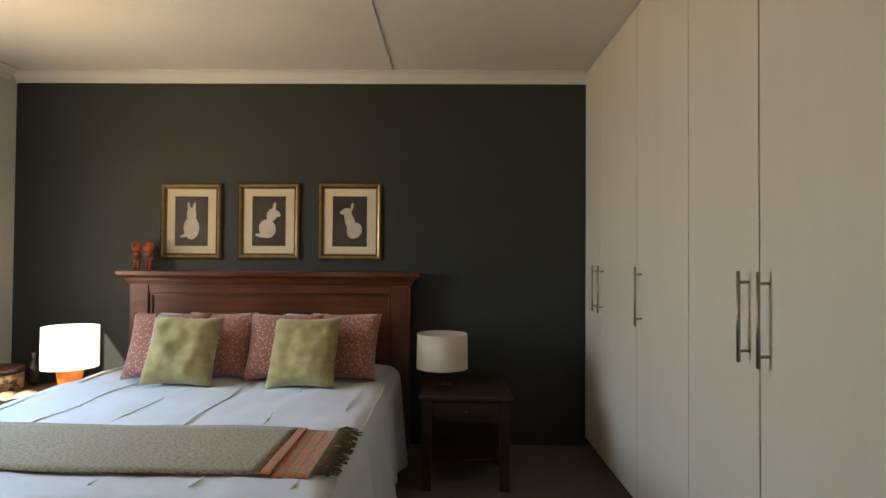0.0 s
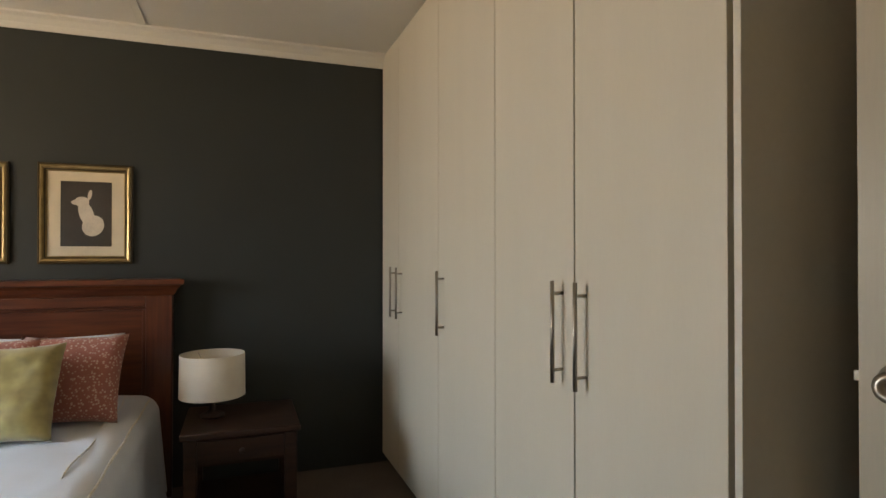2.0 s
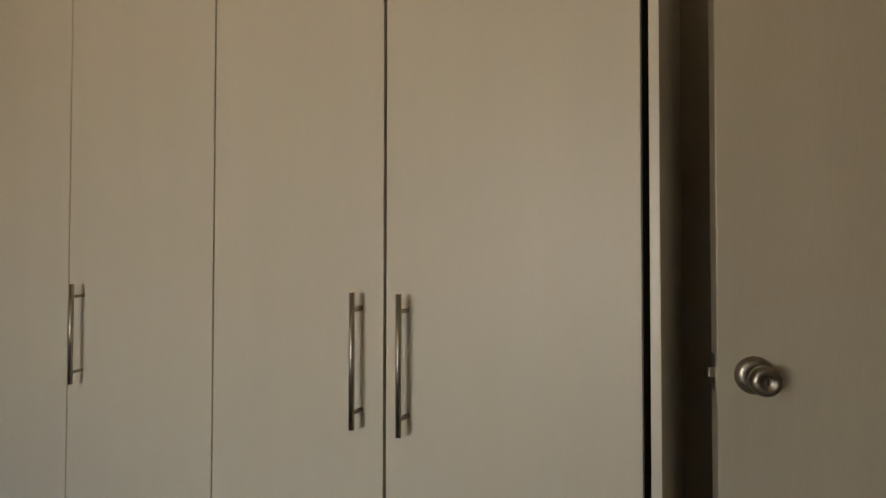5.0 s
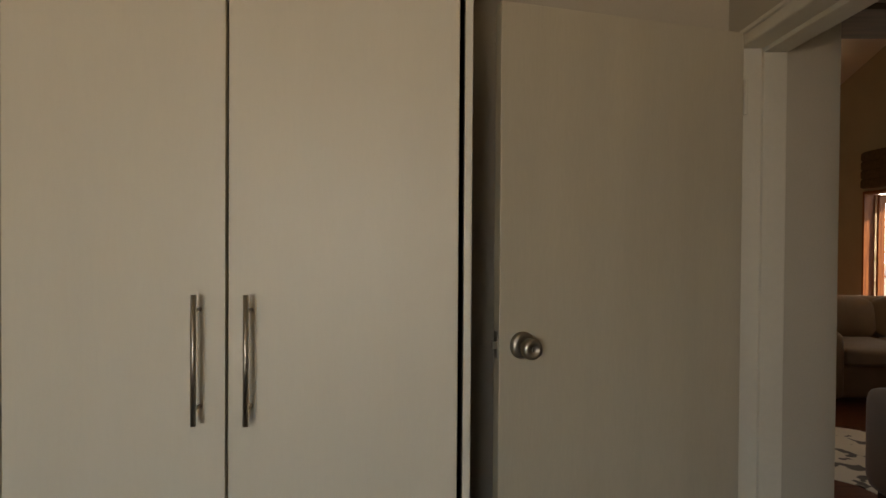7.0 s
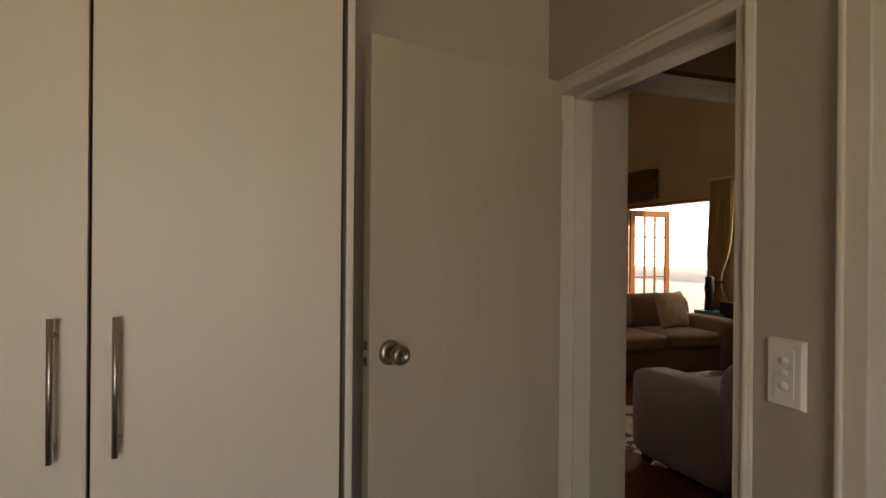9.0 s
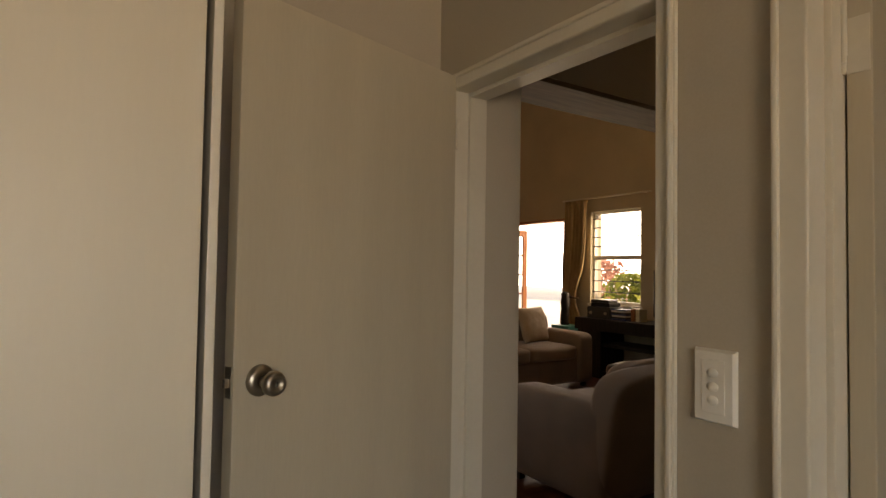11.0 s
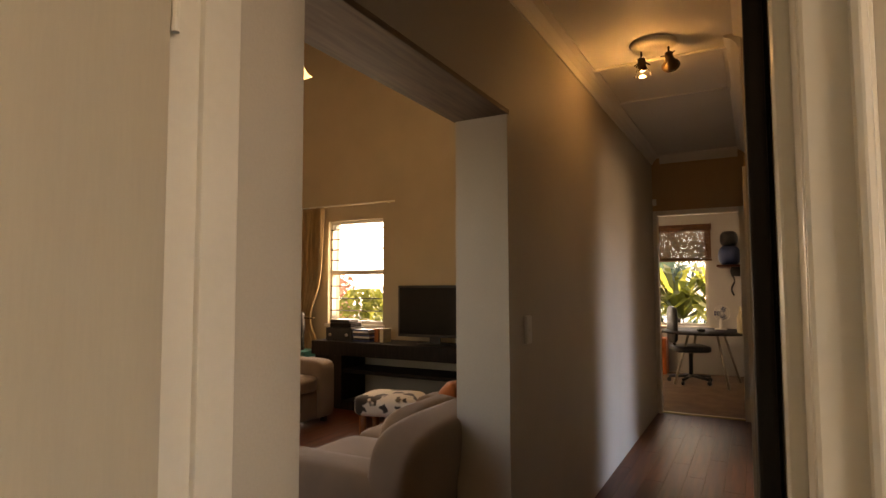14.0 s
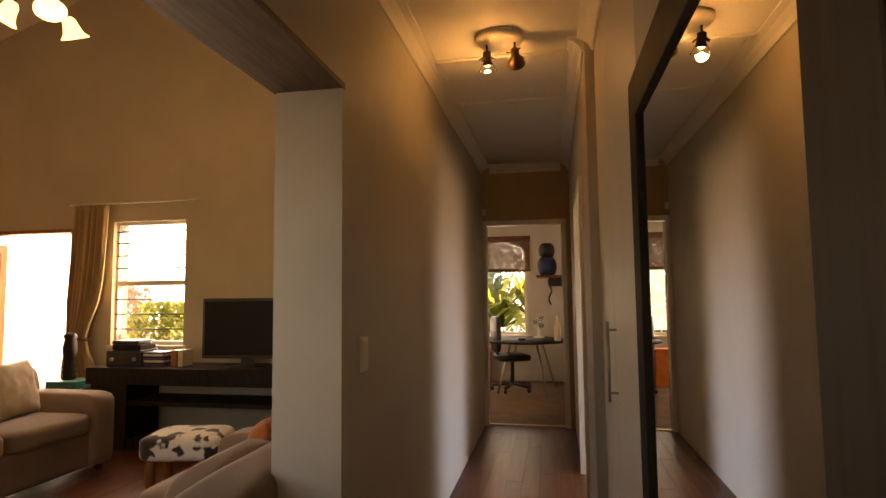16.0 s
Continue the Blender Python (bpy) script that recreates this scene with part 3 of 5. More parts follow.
def bar_handle(parent, at, out, length, mat=None, name="handle"):
    """A steel bar on two short posts."""
    mat = mat or M_STEEL
    o = Vector(out)
    a = Vector(at)
    bm = bmesh.new()
    rod(bm, a + o * 0.034 + Vector((0, 0, -length / 2)), a + o * 0.034 + Vector((0, 0, length / 2)), 0.0062, 14)
    for s in (-1, 1):
        rod(bm, a + Vector((0, 0, s * (length / 2 - 0.035))), a + o * 0.034 + Vector((0, 0, s * (length / 2 - 0.035))), 0.005, 10)
    return finish(name, bm, mat, parent, "brushed steel bar handle", True)


for y0, y1, hy in ((-1.607, -0.806, -1.545), (-2.196, -1.613, -1.66)):
    d = box("door", (XR - 0.0195, y0, 0.06), (XR, y1, CCEIL - 0.09), M_WARD, cup, 0.002)
    if y1 > -1:
        bar_handle(d, (XR, hy, 1.112), (1, 0, 0), 0.32)

# side room that lights the corridor
wall("wall_side_room_west", "x", -1.6, -1.4, -4.6, -2.0, 0, 2.6, M_PALE, [(-3.9, -2.5, 0.7, 2.0)])
wall("wall_side_room_north", "y", -2.2, -2.05, -1.4, 0.40, 0, 2.6, M_PALE)
wall("wall_side_room_south", "y", -4.6, -4.45, -1.4, 0.67, 0, 2.6, M_PALE)
tagged(box("floor_side_room", (-1.4, -4.45, -0.15), (0.67, -2.2, -0.002), M_CARPET, bevel=0), kind="structure")
tagged(box("ceiling_side_room", (-1.4, -4.45, 2.6), (0.67, -2.2, 2.7), M_CEIL, bevel=0), kind="structure")

# living room shell
YL = -4.266
wall("wall_living_south", "y", YL - 0.22, YL, XL2, 9.2, 0, 5.0, M_LIVING, [(4.69, 5.52, 0.90, 2.165), (6.0, 8.02, 0, 2.11)])
wall("wall_living_east", "x", 9.0, 9.2, YL, 1.0, 0, 5.0, M_LIVING)
# The hole in this unseen wall is invented to hold the fill lamp.
wall("wall_living_north", "y", YB, YB + 0.2, XL2, 9.0, 0, 5.0, M_LIVING, [(2.6, 4.2, 0.9, 2.1)])
RIDGE = 5.7
for nm, xa, xb in (("ceiling_living_low", XL, RIDGE), ("ceiling_living_far", RIDGE, 9.2)):
    bm = bmesh.new()
    zz = lambda x: 4.72 - 0.34 * abs(x - RIDGE)
    vs = [bm.verts.new((x, y, zz(x) + d)) for d in (0, 0.12) for x, y in ((xa, YL - 0.2), (xb, YL - 0.2), (xb, YB + 0.2), (xa, YB + 0.2))]
    for q in ((0, 1, 2, 3), (4, 5, 6, 7), (0, 1, 5, 4), (1, 2, 6, 5), (2, 3, 7, 6), (3, 0, 4, 7)):
        bm.faces.new([vs[i] for i in q])
    tagged(finish(nm, bm, M_CEIL), "white raked ceiling", kind="structure")
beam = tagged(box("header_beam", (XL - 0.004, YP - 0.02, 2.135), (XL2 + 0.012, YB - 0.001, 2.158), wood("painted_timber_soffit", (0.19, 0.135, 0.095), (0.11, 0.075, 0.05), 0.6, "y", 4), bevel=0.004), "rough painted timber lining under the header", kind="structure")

# ---- bedroom: wardrobe ----
XF = 1.15
ward = thing("wardrobe", 0.0154, -0.0110, 0, 0.55, "cream built-in wardrobe, five full-height flush doors", "wardrobe")
# Carcass is coloured near black to put shade into the door gaps.
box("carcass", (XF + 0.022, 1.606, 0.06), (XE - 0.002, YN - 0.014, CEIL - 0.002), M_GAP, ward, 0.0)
box("plinth", (XF + 0.05, 1.612, 0), (XE - 0.002, YN - 0.016, 0.0598), M_WARD, ward, 0.002)
box("end_panel", (XF + 0.002, 1.577, 0), (XE - 0.012, 1.5945, CEIL - 0.003), M_TRIM, ward, 0.002, label="cream end panel with lipped edge")
GAPS = [YN - 0.014, 3.900, 3.232, 2.628, 2.121, 1.602]
HANDLES = [(0, 3.900 + 0.062), (1, 3.900 - 0.066), (2, 3.158), (3, 2.182), (4, 2.068)]
doors = []
for k in range(5):
    hi, lo = GAPS[k] - 0.002, GAPS[k + 1] + (0.003 if k in (0, 1, 2) else 0.005)
    doors.append(box("door", (XF, lo, 0.065), (XF + 0.018, hi, CEIL - 0.006), M_WARD, ward, 0.0022))
for k, hy in HANDLES:
    bar_handle(doors[k], (XF, hy, 1.091), (-1, 0, 0), 0.286)

# ---- bedroom: bed ----
BX0, BX1, BY0, BY1, BZ = -2.00, -0.13, 1.95, 4.16, 0.56
bed = thing("bed", (BX0 + BX1) / 2, BY1, 0, 0, "king bed with panelled mahogany headboard", "bed")


def rel(x):
    return x - (BX0 + BX1) / 2


hx0, hx1 = rel(-1.955), rel(-0.065)
box("panel", (hx0 + 0.002, 0.03, 0.1), (hx1 - 0.002, 0.085, 1.085), M_MAHOG, bed, 0.004)
for x in (hx0, hx1 - 0.13):
    box("stile", (x, 0.0, 0), (x + 0.13, 0.04, 1.0855), M_MAHOGZ, bed, 0.005)
box("rail", (hx0 + 0.1305, 0.002, 1.03), (hx1 - 0.1305, 0.04, 1.085), M_MAHOG, bed, 0.005)
box("bead", (hx0 + 0.1305, 0.014, 1.012), (hx1 - 0.1305, 0.036, 1.0295), M_MAHOG, bed, 0.005)
for xx in (hx0 + 0.1305, hx1 - 0.1485):
    box("bead", (xx, 0.014, 0.3), (xx + 0.018, 0.036, 1.0115), M_MAHOGZ, bed, 0.005)
prof = [(0.085, 1.086), (0.0, 1.086), (-0.006, 1.098), (-0.012, 1.105), (-0.022, 1.125), (-0.042, 1.142), (-0.058, 1.148), (-0.058, 1.172), (-0.054, 1.176), (0.10, 1.176)]
bm = bmesh.new()
ends = []
for x, s in ((hx0, -1), (hx1, 1)):
    ends.append([bm.verts.new((x + s * max(0, -p + 0.006) * 1.0, p, h)) for p, h in prof])
for j in range(len(prof)):
    bm.faces.new((ends[0][j], ends[0][(j + 1) % len(prof)], ends[1][(j + 1) % len(prof)], ends[1][j]))
bm.faces.new(ends[0])
bm.faces.new(ends[1][::-1])
finish("cap_moulding", bm, M_MAHOG, bed, "moulded mahogany cap rail")
box("base", (rel(BX0) + 0.06, BY0 - BY1 + 0.06, 0.05), (rel(BX1) - 0.06, -0.01, 0.30), M_DARKW, bed, 0.01)
soft("mattress", (rel(BX0) + 0.03, BY0 - BY1 + 0.03, 0.30), (rel(BX1) - 0.03, -0.01, BZ - 0.03), M_SHEET, bed, 0.005, 10, 10)

# bedspread: a draped sheet with rounded shoulders, folds in the skirt and creases on top
cover = thing("bedspread", (BX0 + BX1) / 2, BY1, 0, 0, "white quilted cotton bedspread hanging over the bed", "bedspread")


def drape(u, w, r=0.10):
    """Place across and height for the arc length u from the middle."""
    half = w / 2
    s = abs(u)
    sg = 1 if u >= 0 else -1
    flat = half - r
    if s < flat:
        return u, BZ
    arc = r * math.pi / 2
    if s < flat + arc:
        a = (s - flat) / r
        return sg * (flat + r * math.sin(a)), BZ - r * (1 - math.cos(a))
    d = s - flat - arc
    return sg * (half + 0.05 * d / 0.4), BZ - r - d


bm = bmesh.new()
W, L = BX1 - BX0, BY1 - BY0
NU, NV = 130, 90
half_arc = W / 2 - 0.10 + 0.157 + 0.42
grid = []
for j in range(NV + 1):
    v = -0.02 - (L + 0.35) * j / NV
    row = []
    for i in range(NU + 1):
        u = -half_arc + 2 * half_arc * i / NU
        x, z = drape(u, W)
        y = v
        if v < -(L - 0.09):
            e = -(L - 0.09) - v
            y = -(L - 0.09) - min(e, 0.14) * 0.75
            z = min(z, BZ - max(0, e - 0.05) * 1.0)
            z = max(z, 0.05)
        side = max(0.0, (BZ - 0.08 - z) / 0.4)
        x += (0.022 * math.sin(v * 11 + 1.3 * math.sin(v * 4)) + 0.01 * math.sin(v * 27)) * side * (1 if u > 0 else -1)
        if side < 0.05:
            z += 0.009 * noise.noise((x * 3, v * 3, 0)) + 0.007 * noise.noise((x * 9, v * 5, 4)) - 0.0015 * math.exp(-((u * 1.0 + 0.02) % 0.30 - 0.15) ** 2 / 0.0001)
        row.append(bm.verts.new((x, y, z)))
    grid.append(row)
for j in range(NV):
    for i in range(NU):
        bm.faces.new((grid[j][i], grid[j][i + 1], grid[j + 1][i + 1], grid[j + 1][i]))
cs = finish("sheet", bm, M_SHEET, cover, smooth=True)
sol = cs.modifiers.new("thickness", "SOLIDIFY")
sol.thickness, sol.offset = 0.008, 1
for k in range(6):
    xx = -W / 2 + 0.14 + k * (W - 0.28) / 5
    bm = bmesh.new()
    pts = [(xx + 0.01 * math.sin(k + t), -0.05 - t * (L - 0.2) / 24, BZ + 0.008 + 0.005 * noise.noise((xx * 3, t * 0.3, 0))) for t in range(25)]
    for a, b in zip(pts, pts[1:]):
        rod(bm, a, b, 0.0035, 6)
    finish("piping", bm, M_SEAM, cover, smooth=True)
bm = bmesh.new()
for t in range(30):
    y0, y1 = -0.1 - t * (L - 0.25) / 30, -0.1 - (t + 1) * (L - 0.25) / 30
    rod(bm, (W / 2 - 0.03, y0, BZ - 0.008 + 0.004 * math.sin(t)), (W / 2 - 0.03, y1, BZ - 0.008 + 0.004 * math.sin(t + 1)), 0.005, 6)
finish("piping", bm, M_SEAM, cover, smooth=True)

# woven runner over the foot of the bed
run = thing("bed_runner", 0, 0, BZ + 0.014, 0, "beige woven throw with rust stripes and brown fringe", "throw")


def runner_strip(name, x0, x1, y0, y1, mat, dz=0.0, n=40):
    bm = bmesh.new()
    rows = []
    for j in range(13):
        r = []
        for i in range(n + 1):
            x, y = x0 + (x1 - x0) * i / n, y0 + (y1 - y0) * j / 12
            edge = 0.012 * math.sin(x * 6 + y * 2) * (1 if j in (0, 12) else 0.4)
            r.append(bm.verts.new((x, y + edge - 0.03 * (x + 1.2), dz + 0.006 * noise.noise((x * 4, y * 4, 2)) + 0.004)))
        rows.append(r)
    for j in range(12):
        for i in range(n):
            bm.faces.new((rows[j][i], rows[j][i + 1], rows[j + 1][i + 1], rows[j + 1][i]))
    ob = finish(name, bm, mat, run, smooth=True)
    s = ob.modifiers.new("thickness", "SOLIDIFY")
    s.thickness, s.offset = 0.007, 1
    return ob


RY0, RY1 = 2.19, 2.68
runner_strip("cloth", -1.96, -0.40, RY0, RY1, M_RUNNER)
for a in range(4):
    runner_strip("rust_stripe", -0.399 + a * 0.041, -0.399 + a * 0.041 + 0.033, RY0, RY1, M_RUST, 0, 6)
    runner_strip("plain_stripe", -0.3655 + a * 0.041, -0.3655 + a * 0.041 + 0.007, RY0, RY1, M_RUNNER, 0, 4)
bm = bmesh.new()
rf = random.Random(5)
for k in range(110):
    y = RY0 + (RY1 - RY0) * (k + rf.random()) / 110 - 0.03 * 0.9
    ln = rf.uniform(0.06, 0.10)
    p = [(-0.238, y, 0.010), (-0.238 + ln * 0.5, y + rf.uniform(-0.012, 0.012), rf.uniform(0.008, 0.02)), (-0.238 + ln, y + rf.uniform(-0.025, 0.025), 0.004)]
    rod(bm, p[0], p[1], 0.0026, 5)
    rod(bm, p[1], p[2], 0.0024, 5)
tagged(finish("fringe", bm, M_FRINGE, run, "frayed dark brown fringe"), kind="stuff")

# pillows and cushions
PZ = BZ + 0.012
for k, x in enumerate((-1.36, -0.56)):
    pillow("bed_pillow", 0.60, 0.368, 0.17, M_SHEET, pose(x, 3.84, PZ, -22, 0, 0), "plump white bed pillow against the headboard", 30 + k, "white pillows")
for k, (x, y, rz, w) in enumerate(((-1.44, 3.58, 4, 0.45), (-1.18, 3.635, -3, 0.44), (-0.745, 3.58, 3, 0.45), (-0.44, 3.61, -6, 0.44))):
    pillow("pink_cushion", w, 0.40, 0.14, M_PINK, pose(x, y, PZ, -25, 0, rz), "dusty pink patterned cushion leaning on pillows", 40 + k, "pink cushions")
for k, (x, y, rz) in enumerate(((-1.27, 3.40, 5), (-0.60, 3.39, -6))):
    pillow("olive_cushion", 0.385, 0.40, 0.15, M_OLIVE, pose(x, y, PZ, -27, 2 - 4 * k, rz), "olive green velvet cushion with faded print", 50 + k, "olive cushions", 0.02)

# pictures: gilt frames with mounts and plain pale figures
FIGS = (
    [(0, -0.045, 0.052, 0.075, 0), (0, 0.045, 0.032, 0.045, 0), (-0.018, 0.095, 0.010, 0.03, 0.1), (0.018, 0.095, 0.010, 0.03, -0.1), (-0.045, -0.095, 0.03, 0.010, 0.3)],
    [(-0.01, -0.05, 0.055, 0.062, 0.3), (0.02, 0.04, 0.034, 0.045, -0.4), (0.05, 0.05, 0.03, 0.018, -0.5), (0.035, 0.095, 0.010, 0.03, -0.2), (-0.055, -0.095, 0.035, 0.012, -0.2)],
    [(0.03, -0.06, 0.048, 0.055, -0.5), (0.0, 0.0, 0.032, 0.07, 0.3), (-0.02, 0.062, 0.032, 0.026, 0), (-0.045, 0.058, 0.022, 0.013, 0), (0.015, 0.098, 0.009, 0.026, -0.2)],
)


def picture(x0, x1, z0, z1, figs, label):
    w, h = x1 - x0, z1 - z0
    ob = thing("framed_picture", (x0 + x1) / 2, YN - 0.001, (z0 + z1) / 2, 0, label, "picture", "three framed pictures")
    for nm, m, inset, wid, depth in (("outer_moulding", M_GOLDDARK, 0.0, 0.012, 0.022), ("frame", M_GOLD, 0.010, 0.020, 0.028), ("inner_slip", M_GOLDDARK, 0.030, 0.006, 0.022), ("inner_bead", M_GOLD, 0.035, 0.007, 0.018)):
        bm = bmesh.new()
        a, b = w / 2 - inset, h / 2 - inset
        rings = [[bm.verts.new((sx * (a - d), -y, sz * (b - d))) for sx, sz in ((-1, -1), (1, -1), (1, 1), (-1, 1))] for d, y in ((0, 0), (0, depth * 0.8), (wid * 0.35, depth), (wid * 0.8, depth * 0.85), (wid, depth * 0.6), (wid, 0))]
        for p, q in zip(rings, rings[1:]):
            for i in range(4):
                bm.faces.new((p[i], p[(i + 1) % 4], q[(i + 1) % 4], q[i]))
        finish(nm, bm, m, ob)
    box("mount", (-w / 2 + 0.04, -0.008, -h / 2 + 0.04), (w / 2 - 0.04, -0.002, h / 2 - 0.04), M_MAT, ob, 0)
    pw, ph = w * 0.27, h * 0.325
    box("print", (-pw, -0.0095, -ph), (pw, -0.0082, ph), M_PRINT, ob, 0)
    bm = bmesh.new()
    for k, (cx, cz, rx, rz_, tilt) in enumerate(figs):
        c = bm.verts.new((cx * 1.05, -0.0100 - k * 0.0001, cz * 1.05))
        ring = []
        for i in range(28):
            a = 2 * math.pi * i / 28
            px, pz = rx * math.cos(a), rz_ * math.sin(a)
            ring.append(bm.verts.new(((cx + px * math.cos(tilt) - pz * math.sin(tilt)) * 1.05, -0.0100 - k * 0.0001, (cz + px * math.sin(tilt) + pz * math.cos(tilt)) * 1.05)))
        for i in range(28):
            bm.faces.new((c, ring[i], ring[(i + 1) % 28]))
    finish("pale_figure", bm, M_FIG, ob, "plain pale printed shape")
    g = box("glass", (-w / 2 + 0.043, -0.0130, -h / 2 + 0.043), (w / 2 - 0.043, -0.0115, h / 2 - 0.043), M_GLASS, ob, 0)
    g.visible_shadow = False
    return ob


picture(-1.808, -1.384, 1.255, 1.782, FIGS[0], "gilt-framed sepia print with pale upright shape")
picture(-1.272, -0.842, 1.258, 1.786, FIGS[1], "gilt-framed sepia print with pale turned shape")
picture(-0.717, -0.276, 1.256, 1.790, FIGS[2], "gilt-framed sepia print with pale seated shape")

# two painted figurines on the headboard
for k, x in enumerate((-1.915, -1.835)):
    bm = bmesh.new()
    for s in (-1, 1):
        rod(bm, (s * 0.012, 0, 0), (s * 0.012, 0, 0.07), 0.009, 10)
    lathe(bm, [(0.012, 0.06), (0.030, 0.075), (0.026, 0.11), (0.022, 0.125), (0.012, 0.13)], 14, closed=True)
    lathe(bm, [(0.008, 0.128), (0.026, 0.138), (0.034, 0.155), (0.034, 0.172), (0.024, 0.19), (0.008, 0.198)], 14, closed=True)
    f = finish("figurine", bm, M_DOLL, smooth=True)
    f.matrix_world = pose(x, 4.17, 1.1765, 0, 0, 12 - 24 * k)
    tagged(f, "small red and black painted figurine on headboard", "figurine", "pair of figurines")


def nightstand(name, x0, x1, y0, y1, top, mat, label):
    ob = thing(name, (x0 + x1) / 2, (y0 + y1) / 2, 0, 0, label, "nightstand")
    w, d = (x1 - x0) / 2, (y1 - y0) / 2
    box("tabletop", (-w - 0.012, -d - 0.012, top - 0.028), (w + 0.012, d + 0.012, top), mat, ob, 0.008, 3)
    box("apron", (-w + 0.02, -d + 0.016, top - 0.155), (w - 0.02, d - 0.01, top - 0.0285), mat, ob, 0.003)
    dr = box("drawer", (-w + 0.06, -d + 0.006, top - 0.14), (w - 0.06, -d + 0.0155, top - 0.042), mat, ob, 0.003)
    turned("drawer_knob", [(0.006, 0), (0.006, 0.012), (0.013, 0.018), (0.012, 0.026), (0.003, 0.029)], M_DARKW, dr, 16, Matrix.Translation((0, -d + 0.006, top - 0.09)) @ pose(0, 0, 0, 90, 0, 0))
    for sx in (-1, 1):
        for sy in (-1, 1):
            cx, cy = sx * (w - 0.03), sy * (d - 0.03)
            box("leg", (cx - 0.028, cy - 0.028, 0), (cx + 0.028, cy + 0.028, top - 0.0285), mat, ob, 0.005)
    box("shelf", (-w + 0.05, -d + 0.05, 0.14), (w - 0.05, d - 0.05, 0.16), mat, ob, 0.004)
    return ob


nightstand("nightstand", 0.045, 0.535, 3.49, 3.96, 0.52, M_DARKW, "dark wooden nightstand beside the bed")
nightstand("nightstand", -2.78, -2.10, 3.45, 4.0, 0.46, M_DARKW, "dark wooden nightstand carrying box and open book")


def drum_shade(ob, r0, r1, z0, z1, mat):
    bm = bmesh.new()
    lathe(bm, [(r0, z0), (r1, z1), (r1 - 0.004, z1), (r0 - 0.004, z0), (r0, z0)], 48)
    finish("shade", bm, mat, ob, smooth=True)
    bm = bmesh.new()
    for k in range(3):
        a = k * 2.094
        rod(bm, (0, 0, z0 + 0.06), (math.cos(a) * (r1 - 0.004), math.sin(a) * (r1 - 0.004), z1 - 0.012), 0.0018, 6)
    finish("shade_ring", bm, M_STEEL, ob)


lamp_r = thing("table_lamp", 0.155, 3.76, 0.52, 0, "table lamp with natural linen drum shade, unlit", "lamp")
drum_shade(lamp_r, 0.152, 0.149, 0.102, 0.305, M_SHADE)
turned("base", [(0.055, 0), (0.057, 0.012), (0.03, 0.024), (0.014, 0.034), (0.012, 0.12), (0.02, 0.13), (0.02, 0.17)], M_DARKW, lamp_r, 24)
turned("bulb", [(0.012, 0.165), (0.028, 0.2), (0.03, 0.22), (0.018, 0.245), (0.002, 0.25)], M_WHITEP, lamp_r, 18)
lamp_l = thing("table_lamp", -2.09, 3.78, 0.46, 0, "lit table lamp, white oval shade, orange ceramic base", "lamp")
drum_shade(lamp_l, 0.152, 0.152, 0.14, 0.385, M_BRIGHTSHADE)
turned("base", [(0.048, 0), (0.055, 0.004), (0.072, 0.11), (0.074, 0.135), (0.06, 0.142), (0.02, 0.145), (0.014, 0.20)], M_ORANGEG, lamp_l, 28, label="orange glazed lamp base")
turned("bulb", [(0.012, 0.19), (0.03, 0.23), (0.03, 0.26), (0.002, 0.29)], M_BULB, lamp_l, 18)
bulb_light("left_lamp_light", (-2.09, 3.78, 0.46 + 0.33), 1.2, (1.0, 0.82, 0.55), 0.04)
tub = thing("painted_box", -2.56, 3.78, 0.46, 0, "round painted wooden box with carved lid", "box")
turned("body", [(0.15, 0), (0.155, 0.004), (0.155, 0.10)], M_CARVED, tub, 32)
turned("lid", [(0.158, 0.100), (0.158, 0.125), (0.15, 0.132), (0.02, 0.134)], M_DARKW, tub, 32)
book = thing("open_book", -2.28, 3.57, 0.46, 18, "open paperback book lying face up", "book")
for s in (-1, 1):
    bm = bmesh.new()
    rows = []
    for i in range(9):
        u = i / 8
        rows.append([bm.verts.new((s * u * 0.12, y, 0.004 + 0.022 * math.sin(math.pi * min(1, u * 0.9 + 0.1)) * (1 - 0.3 * u))) for y in (-0.09, 0.09)])
    for a, b in zip(rows, rows[1:]):
        bm.faces.new((a[0], b[0], b[1], a[1]))
    pg = finish("pages", bm, M_PAPER, book, smooth=True)
    so = pg.modifiers.new("thickness", "SOLIDIFY")
    so.thickness, so.offset = 0.006, -1
box("cover", (-0.125, -0.093, 0.0), (0.125, 0.093, 0.003), M_DARKW, book, 0.001)
small = thing("small_vase", -2.42, 3.93, 0.46, 0, "small dark ornament behind the lamp", "ornament")
turned("body", [(0.02, 0), (0.035, 0.03), (0.03, 0.10), (0.012, 0.16), (0.02, 0.20)], M_ESPR, small, 18)

# ---- corridor: mirror and spotlight ----
MY0, MY1, MZ0, MZ1, MXF = -0.76, 0.43, 0.12, 1.955, XR + 0.002
mir = thing("wall_mirror", MXF, 0, 0, 0, "tall mirror in a wide espresso wooden frame", "mirror")
SW = 0.115
box("backing", (0.0, MY0 + 0.02, MZ0 + 0.02), (0.012, MY1 - 0.02, MZ1 - 0.02), M_ESPR, mir, 0)
box("mirror_glass", (0.0125, MY0 + SW - 0.02, MZ0 + SW - 0.02), (0.017, MY1 - SW + 0.02, MZ1 - SW + 0.02), M_MIRROR, mir, 0)
